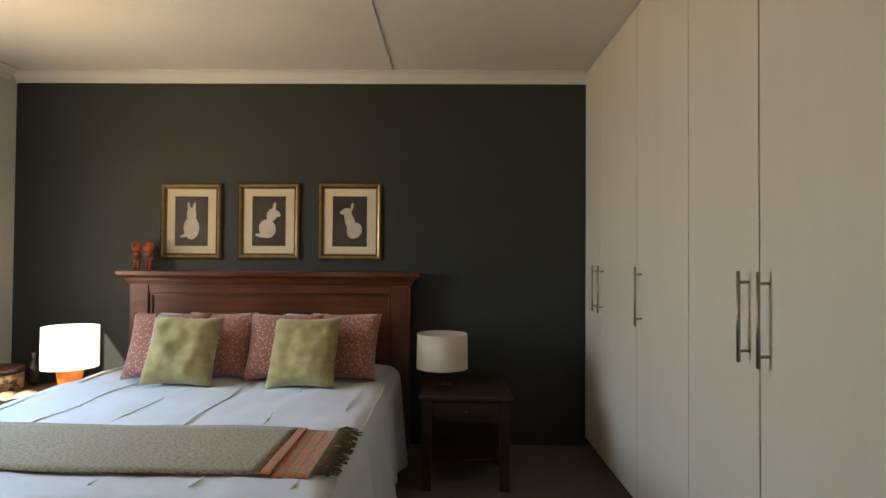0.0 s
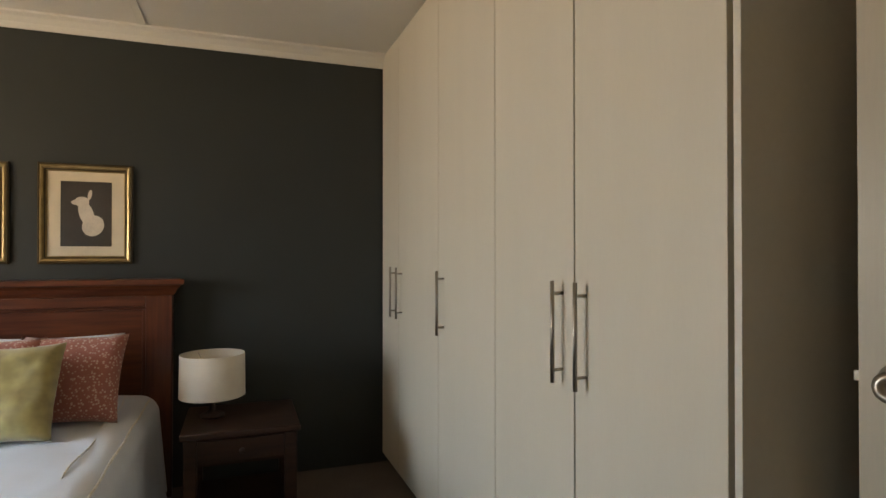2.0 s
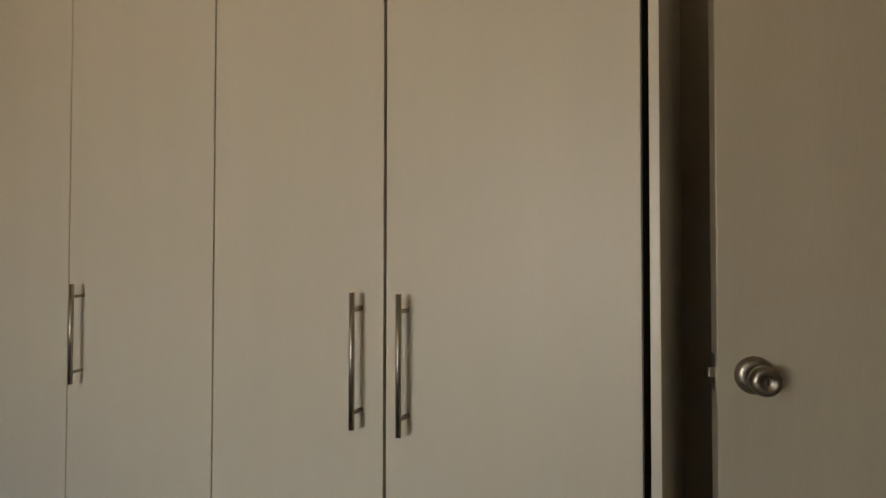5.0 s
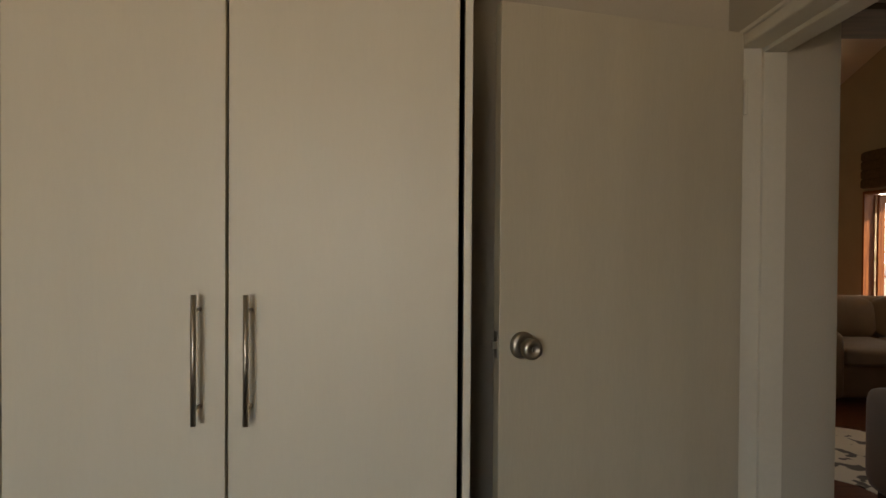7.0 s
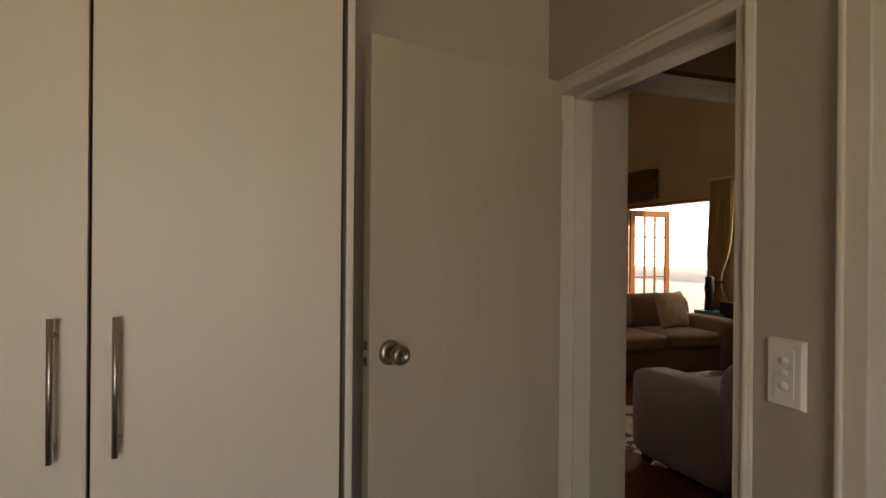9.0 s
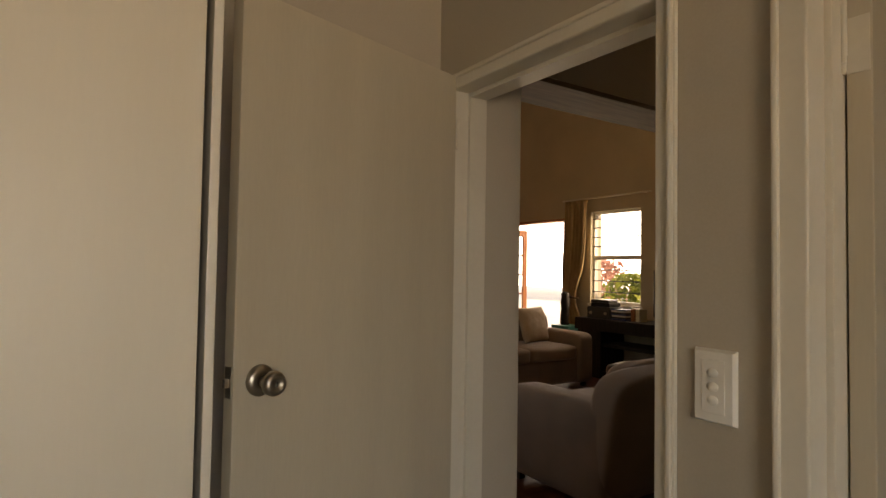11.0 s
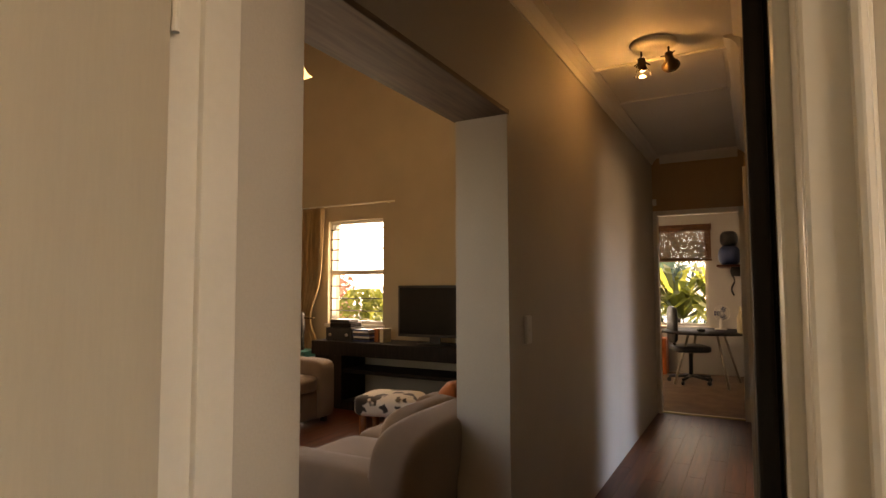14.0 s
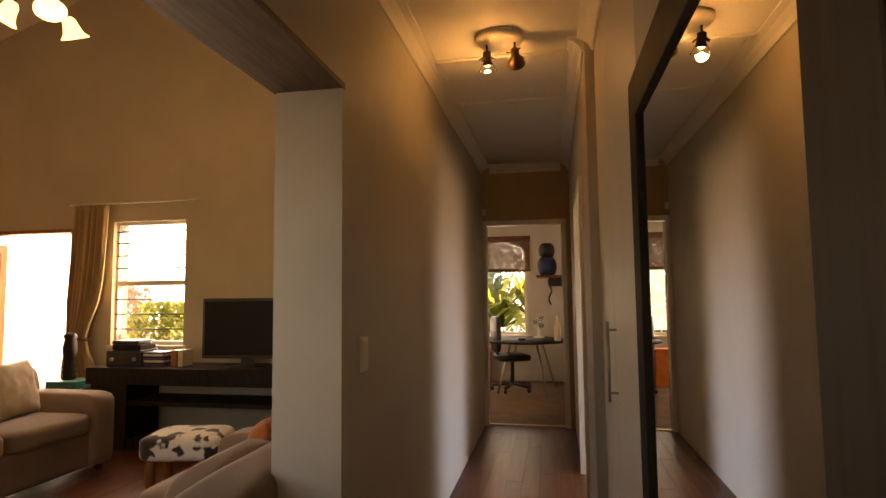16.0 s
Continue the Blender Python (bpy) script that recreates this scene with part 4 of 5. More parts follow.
for a, b, c, d in ((MY0, MY0 + SW, MZ0, MZ1), (MY1 - SW - 0.015, MY1, MZ0, MZ1), (MY0 + SW, MY1 - SW - 0.015, MZ0, MZ0 + SW), (MY0 + SW, MY1 - SW - 0.015, MZ1 - SW, MZ1)):
    box("frame_side", (0.004, a + 0.0005, c), (0.028, b - 0.0005, d), M_ESPR, mir, 0.005)

lampc = thing("ceiling_spotlight", 1.315, -2.12, CCEIL, 0, "brass ceiling spotlight plate with two heads, one lit", "lamp")
turned("plate", [(0.13, 0.0), (0.13, -0.012), (0.12, -0.026), (0.02, -0.032)], M_TRIM, lampc, 32)


def spot_head(x, z, tilt, lit):
    bm = bmesh.new()
    rod(bm, (x, -0.02, -0.025), (x, -0.02, -0.075), 0.006)
    finish("arm", bm, M_BRONZE, lampc)
    q = Matrix.Translation((x, -0.02, -0.075)) @ pose(0, 0, 0, 180 - tilt, 0, 0)
    h = turned("spot_head", [(0.012, -0.012), (0.022, -0.006), (0.024, 0.05), (0.030, 0.06), (0.028, 0.06), (0.02, 0.05)], M_BRONZE, lampc, 24, q)
    bm = bmesh.new()
    lathe(bm, [(0.026, 0.045), (0.040, 0.075), (0.052, 0.095), (0.050, 0.095), (0.038, 0.075), (0.024, 0.048)], 28)
    bm.transform(q)
    g = finish("glass_rim", bm, M_GLASS if lit else M_BRONZE, h, smooth=True)
    g.visible_shadow = False
    turned("bulb", [(0.012, 0.03), (0.014, 0.052), (0.012, 0.066), (0.003, 0.072)], M_BULB if lit else M_WHITEP, h, 18, q)
    for k in range(4):
        a = k * math.pi / 2 + 0.5
        bm = bmesh.new()
        rod(bm, (0.024 * math.cos(a), 0.024 * math.sin(a), 0.02), (0.055 * math.cos(a), 0.055 * math.sin(a), 0.035), 0.004, 6)
        bm.transform(q)
        finish("fin", bm, M_BRONZE, h)


spot_head(0.07, 0, 28, True)
spot_head(-0.08, 0, 70, False)

# ---- living room ----
win = thing("window_1", 0, 0, 0, 0, "cream framed living room window with burglar bars", "window", kind="structure")
WX0, WX1, WZ0, WZ1 = 4.69, 5.52, 0.90, 2.165
for lo, hi in (((WX0, WZ0), (WX0 + 0.03, WZ1)), ((WX1 - 0.03, WZ0), (WX1, WZ1)), ((WX0 + 0.03, WZ0), (WX1 - 0.03, WZ0 + 0.04)), ((WX0 + 0.03, WZ1 - 0.035), (WX1 - 0.03, WZ1)), ((WX0 + 0.03, 1.50), (WX1 - 0.03, 1.555))):
    box("window_frame", (lo[0], YL - 0.12, lo[1]), (hi[0], YL - 0.05, hi[1]), M_TRIM, win, 0.004)
for z0, z1 in ((WZ0 + 0.04, 1.50), (1.555, WZ1 - 0.035)):
    p = box("pane", (WX0 + 0.03, YL - 0.09, z0), (WX1 - 0.03, YL - 0.085, z1), M_GLASS, win, 0)
    p.visible_shadow = False
for z in (1.06, 1.21, 1.36, 1.68, 1.81, 1.94, 2.06):
    rods("burglar_bar", [((WX0 + 0.02, YL - 0.035, z), (WX1 - 0.02, YL - 0.035, z))], 0.008, M_BLACK, win, 6)
box("stay", (5.0, YL - 0.05, 1.57), (5.24, YL - 0.03, 1.585), M_BLACK, win, 0.002)
box("window_sill", (WX0 - 0.03, YL + 0.0005, WZ0 - 0.035), (WX1 + 0.03, YL + 0.03, WZ0), M_TRIM, win, 0.005)

fr = thing("door_frame_5", 0, 0, 0, 0, "varnished wooden frame of the garden door", "door frame", kind="structure")
for x0, x1 in ((6.0, 6.035), (7.985, 8.02)):
    box("jamb", (x0, YL - 0.15, 0), (x1, YL + 0.006, 2.11), M_ORANGEW, fr, 0.004)
box("frame_head", (6.035, YL - 0.15, 2.07), (7.985, YL + 0.005, 2.11), M_ORANGEW, fr, 0.004)


def glazed_leaf(name, x0, x1, y, top, cols, rows, label):
    ob = thing(name, 0, 0, 0, 0, label, "door", kind="structure")
    st = 0.09
    for a, b in ((x0, x0 + st), (x1 - st, x1)):
        box("stile", (a, y - 0.02, 0.01), (b, y + 0.02, top), M_ORANGEW, ob, 0.004)
    for a, b in ((0.01, 0.22), (top - 0.11, top)):
        box("rail", (x0 + st, y - 0.02, a), (x1 - st, y + 0.02, b), M_ORANGEW, ob, 0.004)
    gx, gz = (x1 - x0 - 2 * st) / cols, (top - 0.33) / rows
    for i in range(cols):
        for j in range(rows):
            p = box("pane", (x0 + st + i * gx, y - 0.003, 0.22 + j * gz), (x0 + st + (i + 1) * gx, y + 0.003, 0.22 + (j + 1) * gz), M_GLASS, ob, 0)
            p.visible_shadow = False
    for i in range(1, cols):
        box("glazing_bar", (x0 + st + i * gx - 0.012, y - 0.016, 0.22), (x0 + st + i * gx + 0.012, y + 0.016, top - 0.11), M_ORANGEW, ob, 0.003)
    for j in range(1, rows):
        box("glazing_bar", (x0 + st, y - 0.014, 0.22 + j * gz - 0.012), (x1 - st, y + 0.014, 0.22 + j * gz + 0.012), M_ORANGEW, ob, 0.003)
    return ob


open_leaf = glazed_leaf("door_5", -0.80, 0.0, 0.0, 2.06, 3, 5, "orange-brown glazed garden door standing open outwards")
open_leaf.matrix_world = pose(7.95, YL - 0.16, 0, 0, 0, 88)
tagged(box("roof_eave", (5.95, YL - 0.78, 2.30), (9.2, YL - 0.221, 2.42), M_TRIM, bevel=0.006), "cream boarded eave above the garden door", kind="structure")
pel = thing("roman_blind", 7.50, YL + 0.05, 2.14, 0, "folded dark brown fabric blind above garden door", "blind")
for k in range(4):
    soft("fold", (-0.46, -0.045, 0.0 + k * 0.125), (0.46, 0.05, 0.14 + k * 0.125), M_FRINGE, pel, 0.004, 8, 6)

cur = thing("curtain", 0, 0, 0, 0, "gold striped curtain tied back beside the window", "curtain")
bm = bmesh.new()
rows = []
CN = 90
for j in range(41):
    z = 0.25 + (2.33 - 0.25) * j / 40
    pinch = math.exp(-((z - 0.98) / 0.30) ** 2)
    w = 0.40 * (1 - 0.45 * pinch) + (0.03 if z < 0.8 else 0)
    cx = 5.73 + 0.06 * pinch + 0.03 * math.sin(z * 2)
    row = []
    for i in range(CN + 1):
        u = i / CN
        ph = u * 2 * math.pi * 5.5 + 0.6 * math.sin(z * 1.7 + u * 4)
        row.append(bm.verts.new((cx - w / 2 + w * u, YL + 0.10 + 0.036 * math.sin(ph) * (1 - 0.3 * pinch) + 0.012 * math.sin(ph * 2.3 + z), z)))
    rows.append(row)
for a, b in zip(rows, rows[1:]):
    for i in range(CN):
        bm.faces.new((a[i], a[i + 1], b[i + 1], b[i]))
cl = finish("cloth", bm, M_CURT, cur, smooth=True)
so = cl.modifiers.new("thickness", "SOLIDIFY")
so.thickness = 0.004
bm = bmesh.new()
for k in range(20):
    a0, a1 = 2 * math.pi * k / 20, 2 * math.pi * (k + 1) / 20
    rod(bm, (5.80 + 0.14 * math.cos(a0), YL + 0.10 + 0.065 * math.sin(a0), 0.98 + 0.02 * math.cos(a0)), (5.80 + 0.14 * math.cos(a1), YL + 0.10 + 0.065 * math.sin(a1), 0.98 + 0.02 * math.cos(a1)), 0.012, 8)
finish("tie_back", bm, M_FRINGE, cur)
rail = thing("curtain_rod", 0, 0, 0, 0, "thin pale curtain rod with brackets", "curtain rod")
rods("pole", [((4.48, YL + 0.08, 2.345), (5.98, YL + 0.08, 2.345))], 0.010, M_TRIM, rail)
for x in (4.6, 5.9):
    rods("bracket", [((x, YL + 0.001, 2.345), (x, YL + 0.08, 2.345))], 0.007, M_TRIM, rail)

# media bench
UX0, UX1, UY0, UY1, UT = 3.0, 5.33, YL + 0.02, -3.76, 0.74
unit = thing("tv_bench", 0, 0, 0, 0, "long dark wooden television bench with open shelves", "tv bench")
box("top", (UX0, UY0, UT - 0.15), (UX1, UY1, UT), M_ESPR, unit, 0.006)
for x in (UX0 + 0.03, UX1 - 0.42):
    box("side_cabinet", (x, UY0 + 0.02, 0.0), (x + 0.38, UY1 - 0.02, UT - 0.151), M_ESPR, unit, 0.005)
box("shelf", (UX0 + 0.42, UY0 + 0.02, 0.40), (UX1 - 0.43, UY1 - 0.03, 0.44), M_ESPR, unit, 0.004)
box("bottom_shelf", (UX0 + 0.42, UY0 + 0.02, 0.0), (UX1 - 0.43, UY1 - 0.02, 0.10), M_ESPR, unit, 0.004)

tv = thing("television", 3.83, -3.98, UT, 4, "flat black television on a glossy stand", "television")
box("screen_body", (-0.43, -0.03, 0.075), (0.43, 0.02, 0.625), M_BLACK, tv, 0.008, 3)
box("screen", (-0.405, 0.0205, 0.105), (0.405, 0.0225, 0.598), M_SCREEN, tv, 0.0)
box("neck", (-0.06, -0.03, 0.012), (0.06, 0.0, 0.08), M_BLACK, tv, 0.004)
turned("foot", [(0.20, 0), (0.20, 0.006), (0.15, 0.014), (0.02, 0.016)], M_BLACK, tv, 32, Matrix.Scale(0.6, 4, (0, 1, 0)))
box("badge", (-0.39, 0.0226, 0.602), (-0.33, 0.0232, 0.612), M_WHITEP, tv, 0, label="pale maker's mark")

hifi = thing("stereo", 5.02, -3.98, UT, 6, "black stereo set with open lid", "stereo")
box("body", (-0.17, -0.14, 0.0), (0.17, 0.14, 0.15), M_BLACK, hifi, 0.01)
box("deck", (-0.15, -0.13, 0.151), (0.13, 0.12, 0.20), M_ESPR, hifi, 0.01)
box("lid", (-0.13, -0.10, 0.201), (0.13, 0.12, 0.24), M_BLACK, hifi, 0.012)
for s in (-1, 1):
    turned("dial", [(0.018, 0), (0.018, 0.012), (0.004, 0.014)], M_STEEL, hifi, 16, Matrix.Translation((s * 0.11, 0.14, 0.07)) @ pose(0, 0, 0, -90, 0, 0))
rb = random.Random(3)
for k in range(7):
    b = tagged(box("disc_case", (4.60 + rb.uniform(0, 0.02), -4.06, UT + 0.002 + k * 0.019), (4.82 + rb.uniform(0, 0.02), -3.88, UT + 0.0195 + k * 0.019), (M_BLUE, M_BLACK, M_WHITEP)[k % 3], bevel=0.002), "flat disc case in a pile", "disc case", "pile of disc cases")
for k, (x, w, m) in enumerate(((4.50, 0.05, M_ORANGEW), (4.43, 0.05, M_PAPER))):
    tagged(box("book", (x, -4.05, UT + 0.001), (x + w, -3.90, UT + 0.15), m, bevel=0.003), "upright book on the television bench", "book", "upright books")

side = thing("side_table", 5.62, -3.92, 0, 0, "low dark side table beside the bench", "table")
box("tabletop", (-0.20, -0.20, 0.50), (0.20, 0.20, 0.53), M_DARKW, side, 0.004)
for sx in (-1, 1):
    for sy in (-1, 1):
        box("leg", (sx * 0.17 - 0.02, sy * 0.17 - 0.02, 0), (sx * 0.17 + 0.02, sy * 0.17 + 0.02, 0.4998), M_DARKW, side, 0.003)
tagged(box("folded_box", (5.46, -4.06, 0.531), (5.78, -3.78, 0.60), M_TEAL, bevel=0.006), "teal box lying on the side table", "box")
idol = thing("carved_ornament", 5.66, -3.92, 0.601, 0, "dark carved wooden ornament on a box", "ornament")
turned("body", [(0.055, 0), (0.06, 0.02), (0.05, 0.05), (0.06, 0.075), (0.05, 0.10), (0.06, 0.125), (0.05, 0.15), (0.055, 0.2), (0.065, 0.30), (0.05, 0.38), (0.06, 0.42), (0.03, 0.45)], M_ESPR, idol, 20)


def sofa(name, m, length, label, back_h=0.86, arm_h=0.62, seats=2):
    """Faces +x in its own frame; runs along y."""
    ob = new(name)
    ob.matrix_world = m
    tagged(ob, label, "sofa")
    aw = 0.24
    soft("base", (0.06, 0, 0.06), (0.86, length, 0.36), M_SOFA, ob, 0.004, 14, 12)
    for y in (0, length - aw):
        soft("armrest", (0.08, y, 0.05), (0.90, y + aw, arm_h), M_SOFA, ob, 0.012, 9, 16)
    q = Matrix.Translation((0.20, 0, 0.3)) @ pose(0, 0, 0, 0, -9, 0) @ Matrix.Translation((-0.20, 0, -0.3))
    soft("backrest", (0.02, 0.02, 0.10), (0.25, length - 0.02, back_h), M_SOFA, ob, 0.015, 8, 16, m=q)
    sl = (length - 2 * aw) / seats
    for k in range(seats):
        soft("seat_cushion", (0.22, aw + k * sl + 0.006, 0.34), (0.92, aw + (k + 1) * sl - 0.006, 0.49), M_SOFA, ob, 0.02, 7, 14)
        soft("back_cushion", (0.20, aw + k * sl + 0.008, 0.47), (0.35, aw + (k + 1) * sl - 0.008, back_h - 0.02), M_SOFA, ob, 0.03, 5, 14, m=q)
    for x in (0.13, 0.80):
        for y in (0.06, length - 0.06):
            box("foot", (x - 0.025, y - 0.025, 0), (x + 0.025, y + 0.025, 0.07), M_DARKW, ob, 0.003)
    return ob


sofa("sofa", pose(2.075, -2.40, 0, 0, 0, 0), 1.78, "taupe fabric sofa with its back to the corridor", 0.79, 0.60)
sofa("sofa", pose(5.52, -1.45, 0, 0, 0, 180), 1.88, "taupe fabric sofa with loose cushions", 0.86, 0.62)
pillow("orange_cushion", 0.42, 0.38, 0.14, M_ORANGEC, pose(2.50, -1.66, 0.52, -34, 0, 90), "orange cushion on the taupe sofa", 71)
pillow("cream_cushion", 0.46, 0.42, 0.16, M_SOFAC, pose(4.98, -2.78, 0.50, -16, 0, -78), "cream cushion leaning in the sofa corner", 72)

stool = thing("footstool", 3.64, -2.88, 0, 12, "footstool covered in black and white cowhide", "stool")
soft("seat", (-0.27, -0.21, 0.27), (0.27, 0.21, 0.43), M_COW, stool, 0.02, 6, 14)
for sx in (-1, 1):
    for sy in (-1, 1):
        turned("leg", [(0.014, 0), (0.018, 0.02), (0.03, 0.10), (0.034, 0.2), (0.026, 0.285)], M_ORANGEW, stool, 14, Matrix.Translation((sx * 0.20, sy * 0.14, 0)))
# hide rug
rug = bmesh.new()
c0 = rug.verts.new((0, 0, 0.008))
ring = []
for k in range(72):
    a = 2 * math.pi * k / 72
    r = 0.85 + 0.16 * math.cos(2 * a) + 0.10 * math.cos(4 * a + 0.5) + 0.04 * math.sin(9 * a) + 0.02 * math.sin(17 * a)
    ring.append((rug.verts.new((r * math.cos(a), 0.8 * r * math.sin(a), 0.006)), rug.verts.new((r * 1.01 * math.cos(a), 0.81 * r * math.sin(a), 0.0015))))
for k in range(72):
    p, q = ring[k], ring[(k + 1) % 72]
    rug.faces.new((c0, p[0], q[0]))
    rug.faces.new((p[0], p[1], q[1], q[0]))
rg = finish("hide_rug", rug, M_COW)
rg.matrix_world = pose(3.55, -1.0, 0.0, 0, 0, 20)
tagged(rg, "brown and white cowhide rug on wooden floor", "rug")

# chandelier
chan = thing("chandelier", 4.2, -2.1, 3.19, 0, "three-armed lamp with lit frosted bell shades", "chandelier")
rods("stem", [((0, 0, 0.10), (0, 0, 4.72 - 0.34 * (RIDGE - 4.2) - 3.19))], 0.012, M_DARKW, chan)
turned("hub", [(0.01, -0.03), (0.035, 0.0), (0.04, 0.05), (0.02, 0.10), (0.012, 0.14)], M_DARKW, chan, 20)
for k in range(3):
    a = math.radians(25 + 120 * k)
    bm = bmesh.new()
    pts = [(0.03, 0.06), (0.10, 0.13), (0.15, 0.11), (0.165, 0.05)]
    for p, q in zip(pts, pts[1:]):
        rod(bm, (p[0] * math.cos(a), p[0] * math.sin(a), p[1]), (q[0] * math.cos(a), q[0] * math.sin(a), q[1]), 0.008, 8)
    arm = finish("arm", bm, M_DARKW, chan)
    q = Matrix.Translation((0.165 * math.cos(a), 0.165 * math.sin(a), 0.055)) @ pose(0, 0, math.degrees(0), 0, 0, math.degrees(a)) @ pose(0, 0, 0, 0, -28, 0)
    bm = bmesh.new()
    lathe(bm, [(0.024, 0.0), (0.042, -0.024), (0.050, -0.070), (0.062, -0.105), (0.088, -0.135), (0.085, -0.135), (0.059, -0.105), (0.047, -0.070)], 28)
    bm.transform(q)
    finish("bell_shade", bm, M_BELL, arm, "lit frosted glass bell", smooth=True)
    p = q @ Vector((0, 0, -0.19))
    bulb_light("chandelier_bulb_light", Vector((4.2, -2.1, 3.19)) + p, 1.1, (1.0, 0.66, 0.3), 0.04)

# ---- study ----
YW = -8.3
wall("wall_study_south", "y", YW - 0.2, YW, 0.6, 4.2, 0, 2.7, M_STUDY, [(1.47, 3.3, 0.72, 2.25)])
wall("wall_study_west", "x", 0.67, 0.87, YW, YF - 0.2, 0, 2.7, M_STUDY)
wall("wall_study_east", "x", 4.0, 4.2, YW, YF - 0.2, 0, 2.7, M_STUDY)
tagged(box("ceiling_study", (0.6, YW - 0.2, 2.7), (4.2, YF - 0.2, 2.8), M_CEIL, bevel=0), kind="structure")
tagged(box("floor_study", (0.6, YW - 0.2, -0.15), (4.2, YF - 0.05, 0.0), M_TANCARPET, bevel=0), "tan study carpet", kind="structure")
sw = thing("window_2", 0, 0, 0, 0, "study window looking onto garden plants", "window", kind="structure")
for lo, hi in (((1.47, 0.72), (1.51, 2.25)), ((2.36, 0.76), (2.40, 2.21)), ((3.26, 0.72), (3.30, 2.25)), ((1.51, 0.72), (3.26, 0.76)), ((1.51, 2.21), (3.26, 2.25))):
    box("window_frame", (lo[0], YW - 0.12, lo[1]), (hi[0], YW - 0.06, hi[1]), M_TRIM, sw, 0.003)
for a, b in ((1.51, 2.36), (2.40, 3.26)):
    p = box("pane", (a, YW - 0.095, 0.76), (b, YW - 0.09, 2.21), M_GLASS, sw, 0)
    p.visible_shadow = False
box("window_sill", (1.43, YW + 0.0005, 0.69), (3.34, YW + 0.06, 0.72), M_TRIM, sw, 0.004)
bl = thing("bamboo_blind", 0, YW + 0.05, 0, 0, "half-raised brown bamboo blind", "blind")
box("headrail", (1.40, -0.02, 2.20), (3.36, 0.03, 2.29), M_BAMBOO, bl, 0.004)
for k in range(22):
    box("slat", (1.41, -0.006, 1.765 + k * 0.0198), (3.35, 0.003, 1.7832 + k * 0.0198), M_BAMBOO, bl, 0)
soft("rolled_hem", (1.40, -0.03, 1.715), (3.36, 0.035, 1.765), M_BAMBOO, bl, 0.002, 6, 6)

desk = thing("round_table", 1.45, -7.35, 0, 0, "round table with dark top and steel legs", "table")
turned("tabletop", [(0.02, 0.705), (0.60, 0.705), (0.61, 0.715), (0.60, 0.73), (0.02, 0.731)], M_ESPR, desk, 48)
for k in range(4):
    a = math.radians(35 + 90 * k)
    rods("leg", [((0.25 * math.cos(a), 0.25 * math.sin(a), 0.705), (0.48 * math.cos(a), 0.48 * math.sin(a), 0.012))], 0.016, M_STEEL, desk)
ch = thing("office_chair", 1.66, -7.4, 0, -70, "black swivel chair with a high slim back", "chair")
for k in range(5):
    a = 2 * math.pi * k / 5
    lg = rods("leg", [((0, 0, 0.10), (0.29 * math.cos(a), 0.29 * math.sin(a), 0.075))], 0.02, M_BLACK, ch)
    turned("castor", [(0.01, -0.015), (0.03, -0.012), (0.03, 0.012), (0.01, 0.015)], M_BLACK, lg, 14, Matrix.Translation((0.29 * math.cos(a), 0.29 * math.sin(a), 0.031)) @ pose(0, 0, 0, 90, 0, math.degrees(a)))
rods("gas_lift", [((0, 0, 0.09), (0, 0, 0.44))], 0.026, M_BLACK, ch)
soft("seat", (-0.24, -0.23, 0.43), (0.24, 0.24, 0.52), M_BLACK, ch, 0.012, 5, 10)
soft("backrest", (-0.20, 0.20, 0.56), (0.20, 0.27, 1.05), M_BLACK, ch, 0.012, 5, 10)
rods("back_support", [((0, 0.18, 0.45), (0, 0.26, 0.66))], 0.02, M_BLACK, ch)
fan = thing("desk_fan", 1.28, -7.62, 0.731, 20, "small white desk fan with blue blades", "fan")
turned("base", [(0.08, 0), (0.08, 0.012), (0.02, 0.025), (0.015, 0.14)], M_WHITEP, fan, 24)
fm = Matrix.Translation((0, 0.03, 0.23)) @ pose(0, 0, 0, -90, 0, 0)
bm = bmesh.new()
for r in (0.04, 0.075, 0.11):
    for k in range(24):
        a0, a1 = 2 * math.pi * k / 24, 2 * math.pi * (k + 1) / 24
        rod(bm, (r * math.cos(a0), r * math.sin(a0), 0.03), (r * math.cos(a1), r * math.sin(a1), 0.03), 0.003, 5)
for k in range(16):
    a = 2 * math.pi * k / 16
    rod(bm, (0, 0, 0.04), (0.11 * math.cos(a), 0.11 * math.sin(a), 0.03), 0.002, 4)
bm.transform(fm)
finish("cage", bm, M_WHITEP, fan)
for k in range(3):
    bm = bmesh.new()
    add_box(bm, (0.01, -0.035, 0.0), (0.095, 0.035, 0.006), 0.002)
    bm.transform(fm @ pose(0, 0, 0, 18, 0, 120 * k))
    finish("blade", bm, M_BLUE, fan, "blue fan blade")
turned("motor", [(0.01, -0.08), (0.045, -0.06), (0.045, -0.01), (0.01, 0.0)], M_WHITEP, fan, 20, fm)
bot = thing("glass_bottle", 1.02, -7.10, 0.731, 0, "pale glass bottle on the round table", "bottle")
turned("body", [(0.04, 0), (0.045, 0.01), (0.045, 0.20), (0.018, 0.27), (0.016, 0.34)], M_PAPER, bot, 20)
ms = thing("computer_mouse", 1.50, -7.15, 0.731, 0, "black mouse on the round table", "mouse")
soft("shell", (-0.05, -0.03, 0), (0.05, 0.03, 0.035), M_BLACK, ms, 0.004, 3, 8)
shelf = thing("wall_shelf", 0.87, -7.7, 1.60, 0, "reddish wooden wall shelf with blue and black goods", "shelf")
box("board", (0.001, -0.45, 0.0), (0.42, 0.45, 0.03), M_MAHOG, shelf, 0.004)
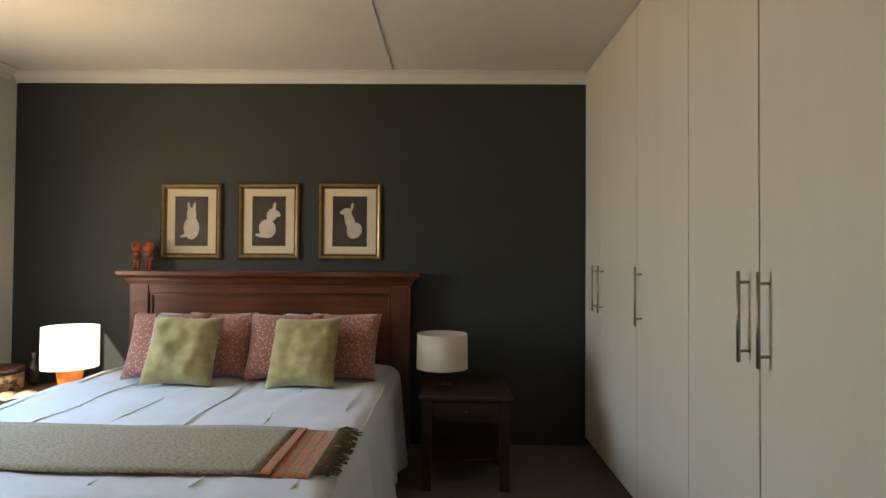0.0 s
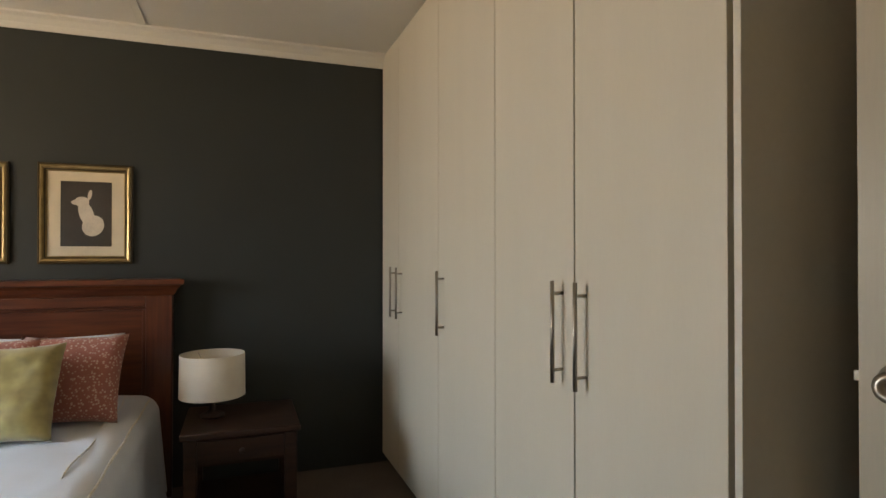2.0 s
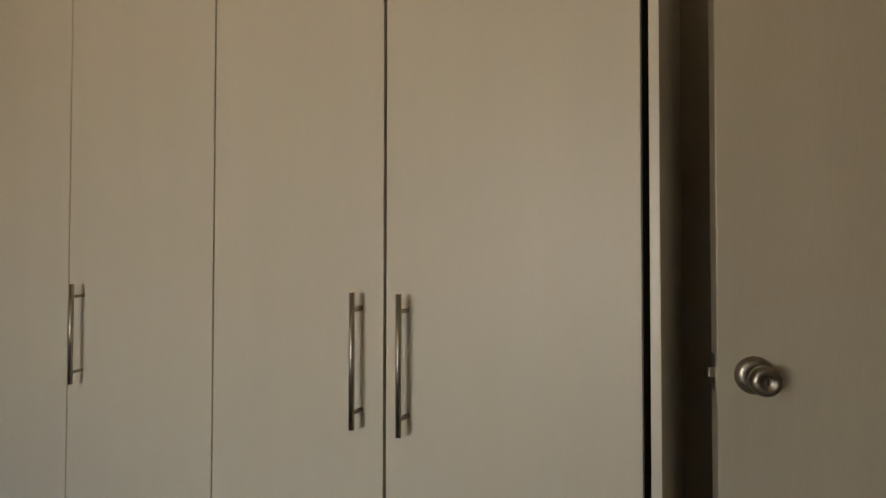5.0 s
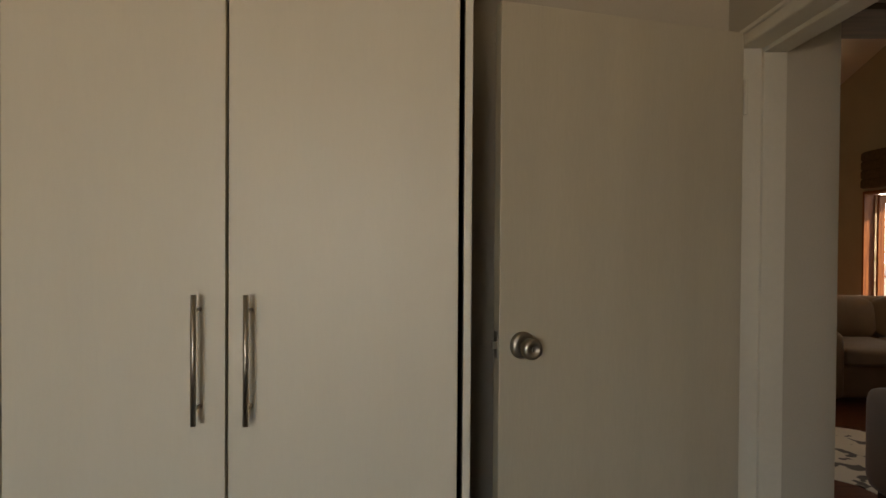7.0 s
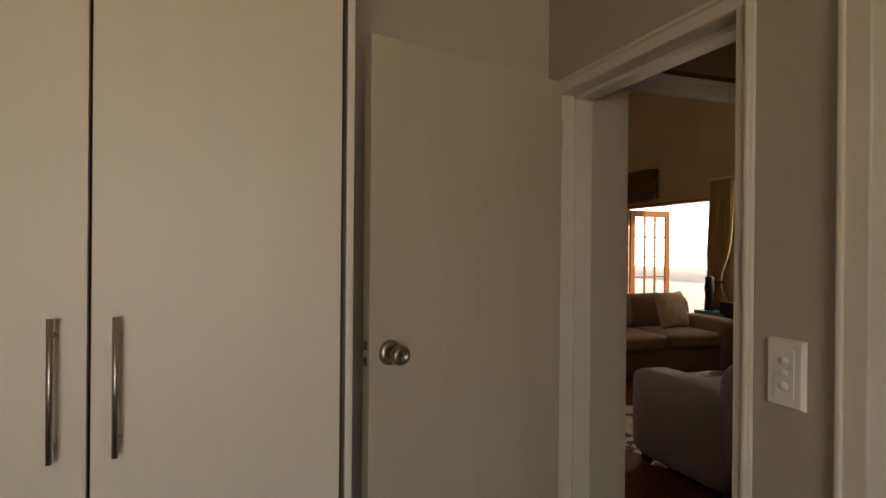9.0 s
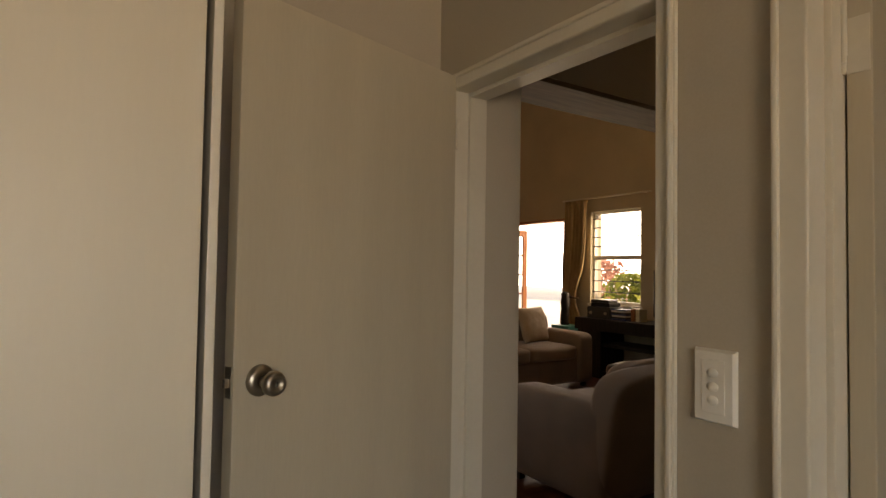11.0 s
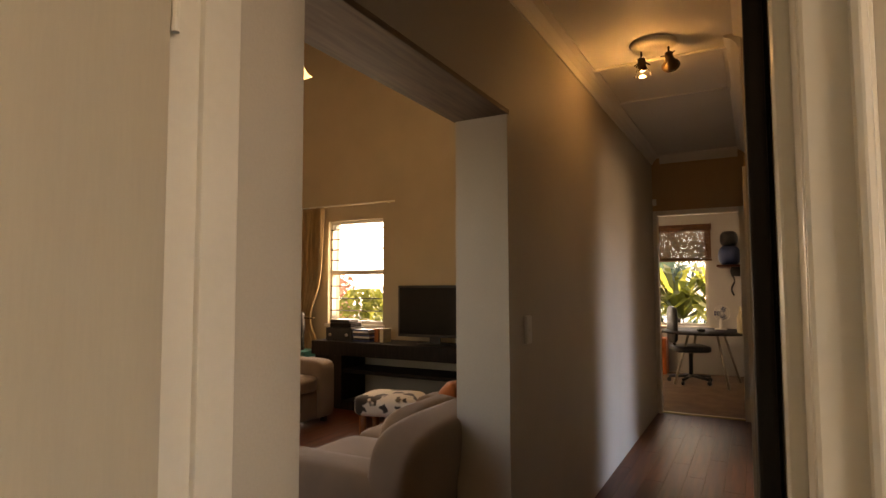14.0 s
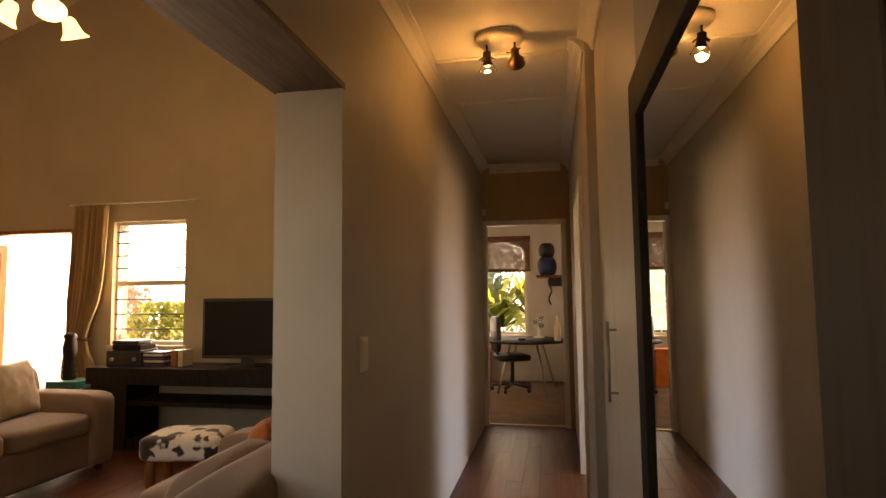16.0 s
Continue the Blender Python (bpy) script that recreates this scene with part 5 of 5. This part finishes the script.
for y in (-0.36, 0.36):
    box("bracket", (0.001, y - 0.01, -0.12), (0.25, y + 0.01, -0.0005), M_BLACK, shelf, 0.002)
gd = thing("storage_bag", 1.14, -7.55, 1.6305, 0, "black and blue bag standing on wall shelf", "bag")
soft("body", (-0.12, -0.16, 0), (0.12, 0.16, 0.26), M_BLUE, gd, 0.02, 4, 10)
soft("flap", (-0.10, -0.14, 0.262), (0.10, 0.14, 0.46), M_BLACK, gd, 0.015, 4, 10)
cab = thing("hanging_cable", 1.10, -7.35, 0, 0, "black cable hanging from the wall shelf", "cable")
bm = bmesh.new()
pts = [(0.02 * math.sin(k * 0.9), 0.02 * math.cos(k * 0.7), 1.60 - k * 0.035) for k in range(12)]
for a, b in zip(pts, pts[1:]):
    rod(bm, a, b, 0.012, 6)
finish("cord", bm, M_BLACK, cab)
notice = thing("wall_board", 0.872, -6.35, 1.45, 0, "narrow framed board on study wall", "board")
box("panel", (0.0, -0.35, -0.45), (0.02, 0.35, 0.55), M_BAMBOO, notice, 0.004)
crate = tagged(box("orange_crate", (2.05, -8.22, 0.002), (2.45, -7.95, 0.55), M_ORANGEC, bevel=0.02), "orange-red crate under the study window", "crate")

# ---- outside ----
tagged(box("ground", (-60, -90, -0.35), (60, 60, -0.16), M_PAVE, bevel=0), "pale sunlit paving", kind="structure")


def shrub(name, x, y, h, r, mat, seed, label, blades=False):
    rnd = random.Random(seed)
    ob = thing(name, x, y, -0.16, 0, label, "shrub")
    bm = bmesh.new()
    tips = []
    for k in range(7):
        a = rnd.uniform(0, 6.28)
        t = (r * 0.6 * math.cos(a), r * 0.6 * math.sin(a), h * rnd.uniform(0.5, 0.85))
        rod(bm, (0, 0, 0), t, 0.03, 6, 0.008)
        tips.append(t)
    finish("stems", bm, M_BARK, ob)
    verts, faces = [], []
    for k in range(300 if blades else 2200):
        if blades:
            a, e, ln = rnd.uniform(0, 6.28), rnd.uniform(0.1, 1.3), rnd.uniform(0.6, 1.1) * r
            base = Vector(tips[k % 7])
            d = Vector((math.cos(a) * math.cos(e), math.sin(a) * math.cos(e), math.sin(e)))
            s = Vector((-math.sin(a), math.cos(a), 0)) * 0.06
            mid, end = base + d * ln * 0.55, base + d * ln + Vector((0, 0, -0.35 * ln))
            i = len(verts)
            verts += [base - s * 0.4, base + s * 0.4, mid + s, end, mid - s]
            faces += [(i, i + 1, i + 2, i + 4), (i + 4, i + 2, i + 3)]
        else:
            a, rr, zz = rnd.uniform(0, 6.28), r * rnd.random() ** 0.45, h * (0.15 + 0.85 * rnd.random())
            sh = math.sqrt(max(0.05, 1 - ((zz / h - 0.5) * 1.8) ** 2)) * (0.8 + 0.3 * math.sin(a * 5 + seed))
            c = Vector((rr * sh * math.cos(a), rr * sh * math.sin(a), zz))
            u = Vector((rnd.uniform(-1, 1), rnd.uniform(-1, 1), rnd.uniform(-1, 1))).normalized() * rnd.uniform(0.03, 0.07)
            w = u.orthogonal().normalized() * u.length * 0.6
            i = len(verts)
            verts += [c - u, c + w, c + u, c - w]
            faces.append((i, i + 1, i + 2, i + 3))
    me = bpy.data.meshes.new("leaves")
    me.from_pydata([tuple(v) for v in verts], [], faces)
    me.materials.append(mat)
    lv = new("leaves", me)
    lv.parent = ob
    tagged(lv, kind="stuff")
    return ob


# Added emissive sheet that whites out the view through door and windows.
tagged(box("backdrop", (-20, -34.2, -0.16), (60, -34, 13), glowing("white_backdrop_glow", (1.0, 0.97, 0.90), 2.2), bevel=0), "glowing white sheet added behind the garden", kind="structure")
shrub("garden_shrub", 7.25, -7.5, 1.45, 0.85, M_LEAF, 1, "round green garden shrub in sun")
shrub("garden_shrub", 9.1, -8.6, 1.75, 0.8, M_PINKFL, 2, "dusty pink flowering shrub in sun")
shrub("strap_leaf_plant", 2.0, -10.2, 1.6, 1.3, M_LEAF, 3, "bright green strap-leaved garden plant", True)
shrub("strap_leaf_plant", 3.3, -10.8, 2.2, 1.5, M_LEAFB, 4, "blue-green strap-leaved garden plant", True)
for k, (x, y) in enumerate(((-0.6, -12.6), (1.2, -12.5), (2.6, -12.9), (4.0, -12.6), (5.2, -13.2), (3.3, -14.4))):
    shrub("hedge_shrub", x, y, 3.4, 1.3, M_LEAFB, 10 + k, "tall dark green hedge shrub")

# ---- corridor and living floor: planks ----
deck = tagged(box("floor_living", (XR - 0.2, YF - 0.05, -0.15), (9.2, YB - 0.001, -0.011), M_GAP, bevel=0), "polished red-brown plank floor", kind="structure")
plank_meshes = {}


def plank(x0, x1, y0, y1):
    key = (round(x1 - x0, 3), round(y1 - y0, 3))
    if key not in plank_meshes:
        bm = bmesh.new()
        add_box(bm, (0.0008, 0.0008, -0.0105), (key[0] - 0.0008, key[1] - 0.0008, 0), 0.0012, 1)
        me = bpy.data.meshes.new("plank")
        bm.to_mesh(me)
        bm.free()
        me.materials.append(M_PLANK)
        plank_meshes[key] = me
    ob = new("plank", plank_meshes[key])
    ob.location = (x0, y0, 0)
    ob.parent = deck


PW = 0.125
x, k = XR, 0
while x < XL - 0.01:
    y = YF - 0.02
    first = (0.5, 1.0, 0.3, 0.8)[k % 4]
    while y < YB - 0.02:
        ln = min(first if y < YF else 1.25, YB - 0.002 - y)
        plank(x, min(x + PW, XL2), y, y + ln)
        y += ln
    x, k = x + PW, k + 1
bm = bmesh.new()
x, k = XL + 0.0 + ((XL - XR) // PW + 1) * PW - (XL - XR), 0
while x < 9.0:
    y = YL
    first = (0.5, 1.0, 0.3, 0.8)[k % 4]
    while y < YB - 0.02:
        ln = min(first if y == YL else 1.25, YB - 0.002 - y)
        add_box(bm, (x + 0.0008, y + 0.0008, -0.0105), (min(x + PW, 9.0) - 0.0008, y + ln - 0.0008, 0))
        y += ln
    x, k = x + PW, k + 1
tagged(finish("planks", bm, M_PLANK, deck), kind="stuff")
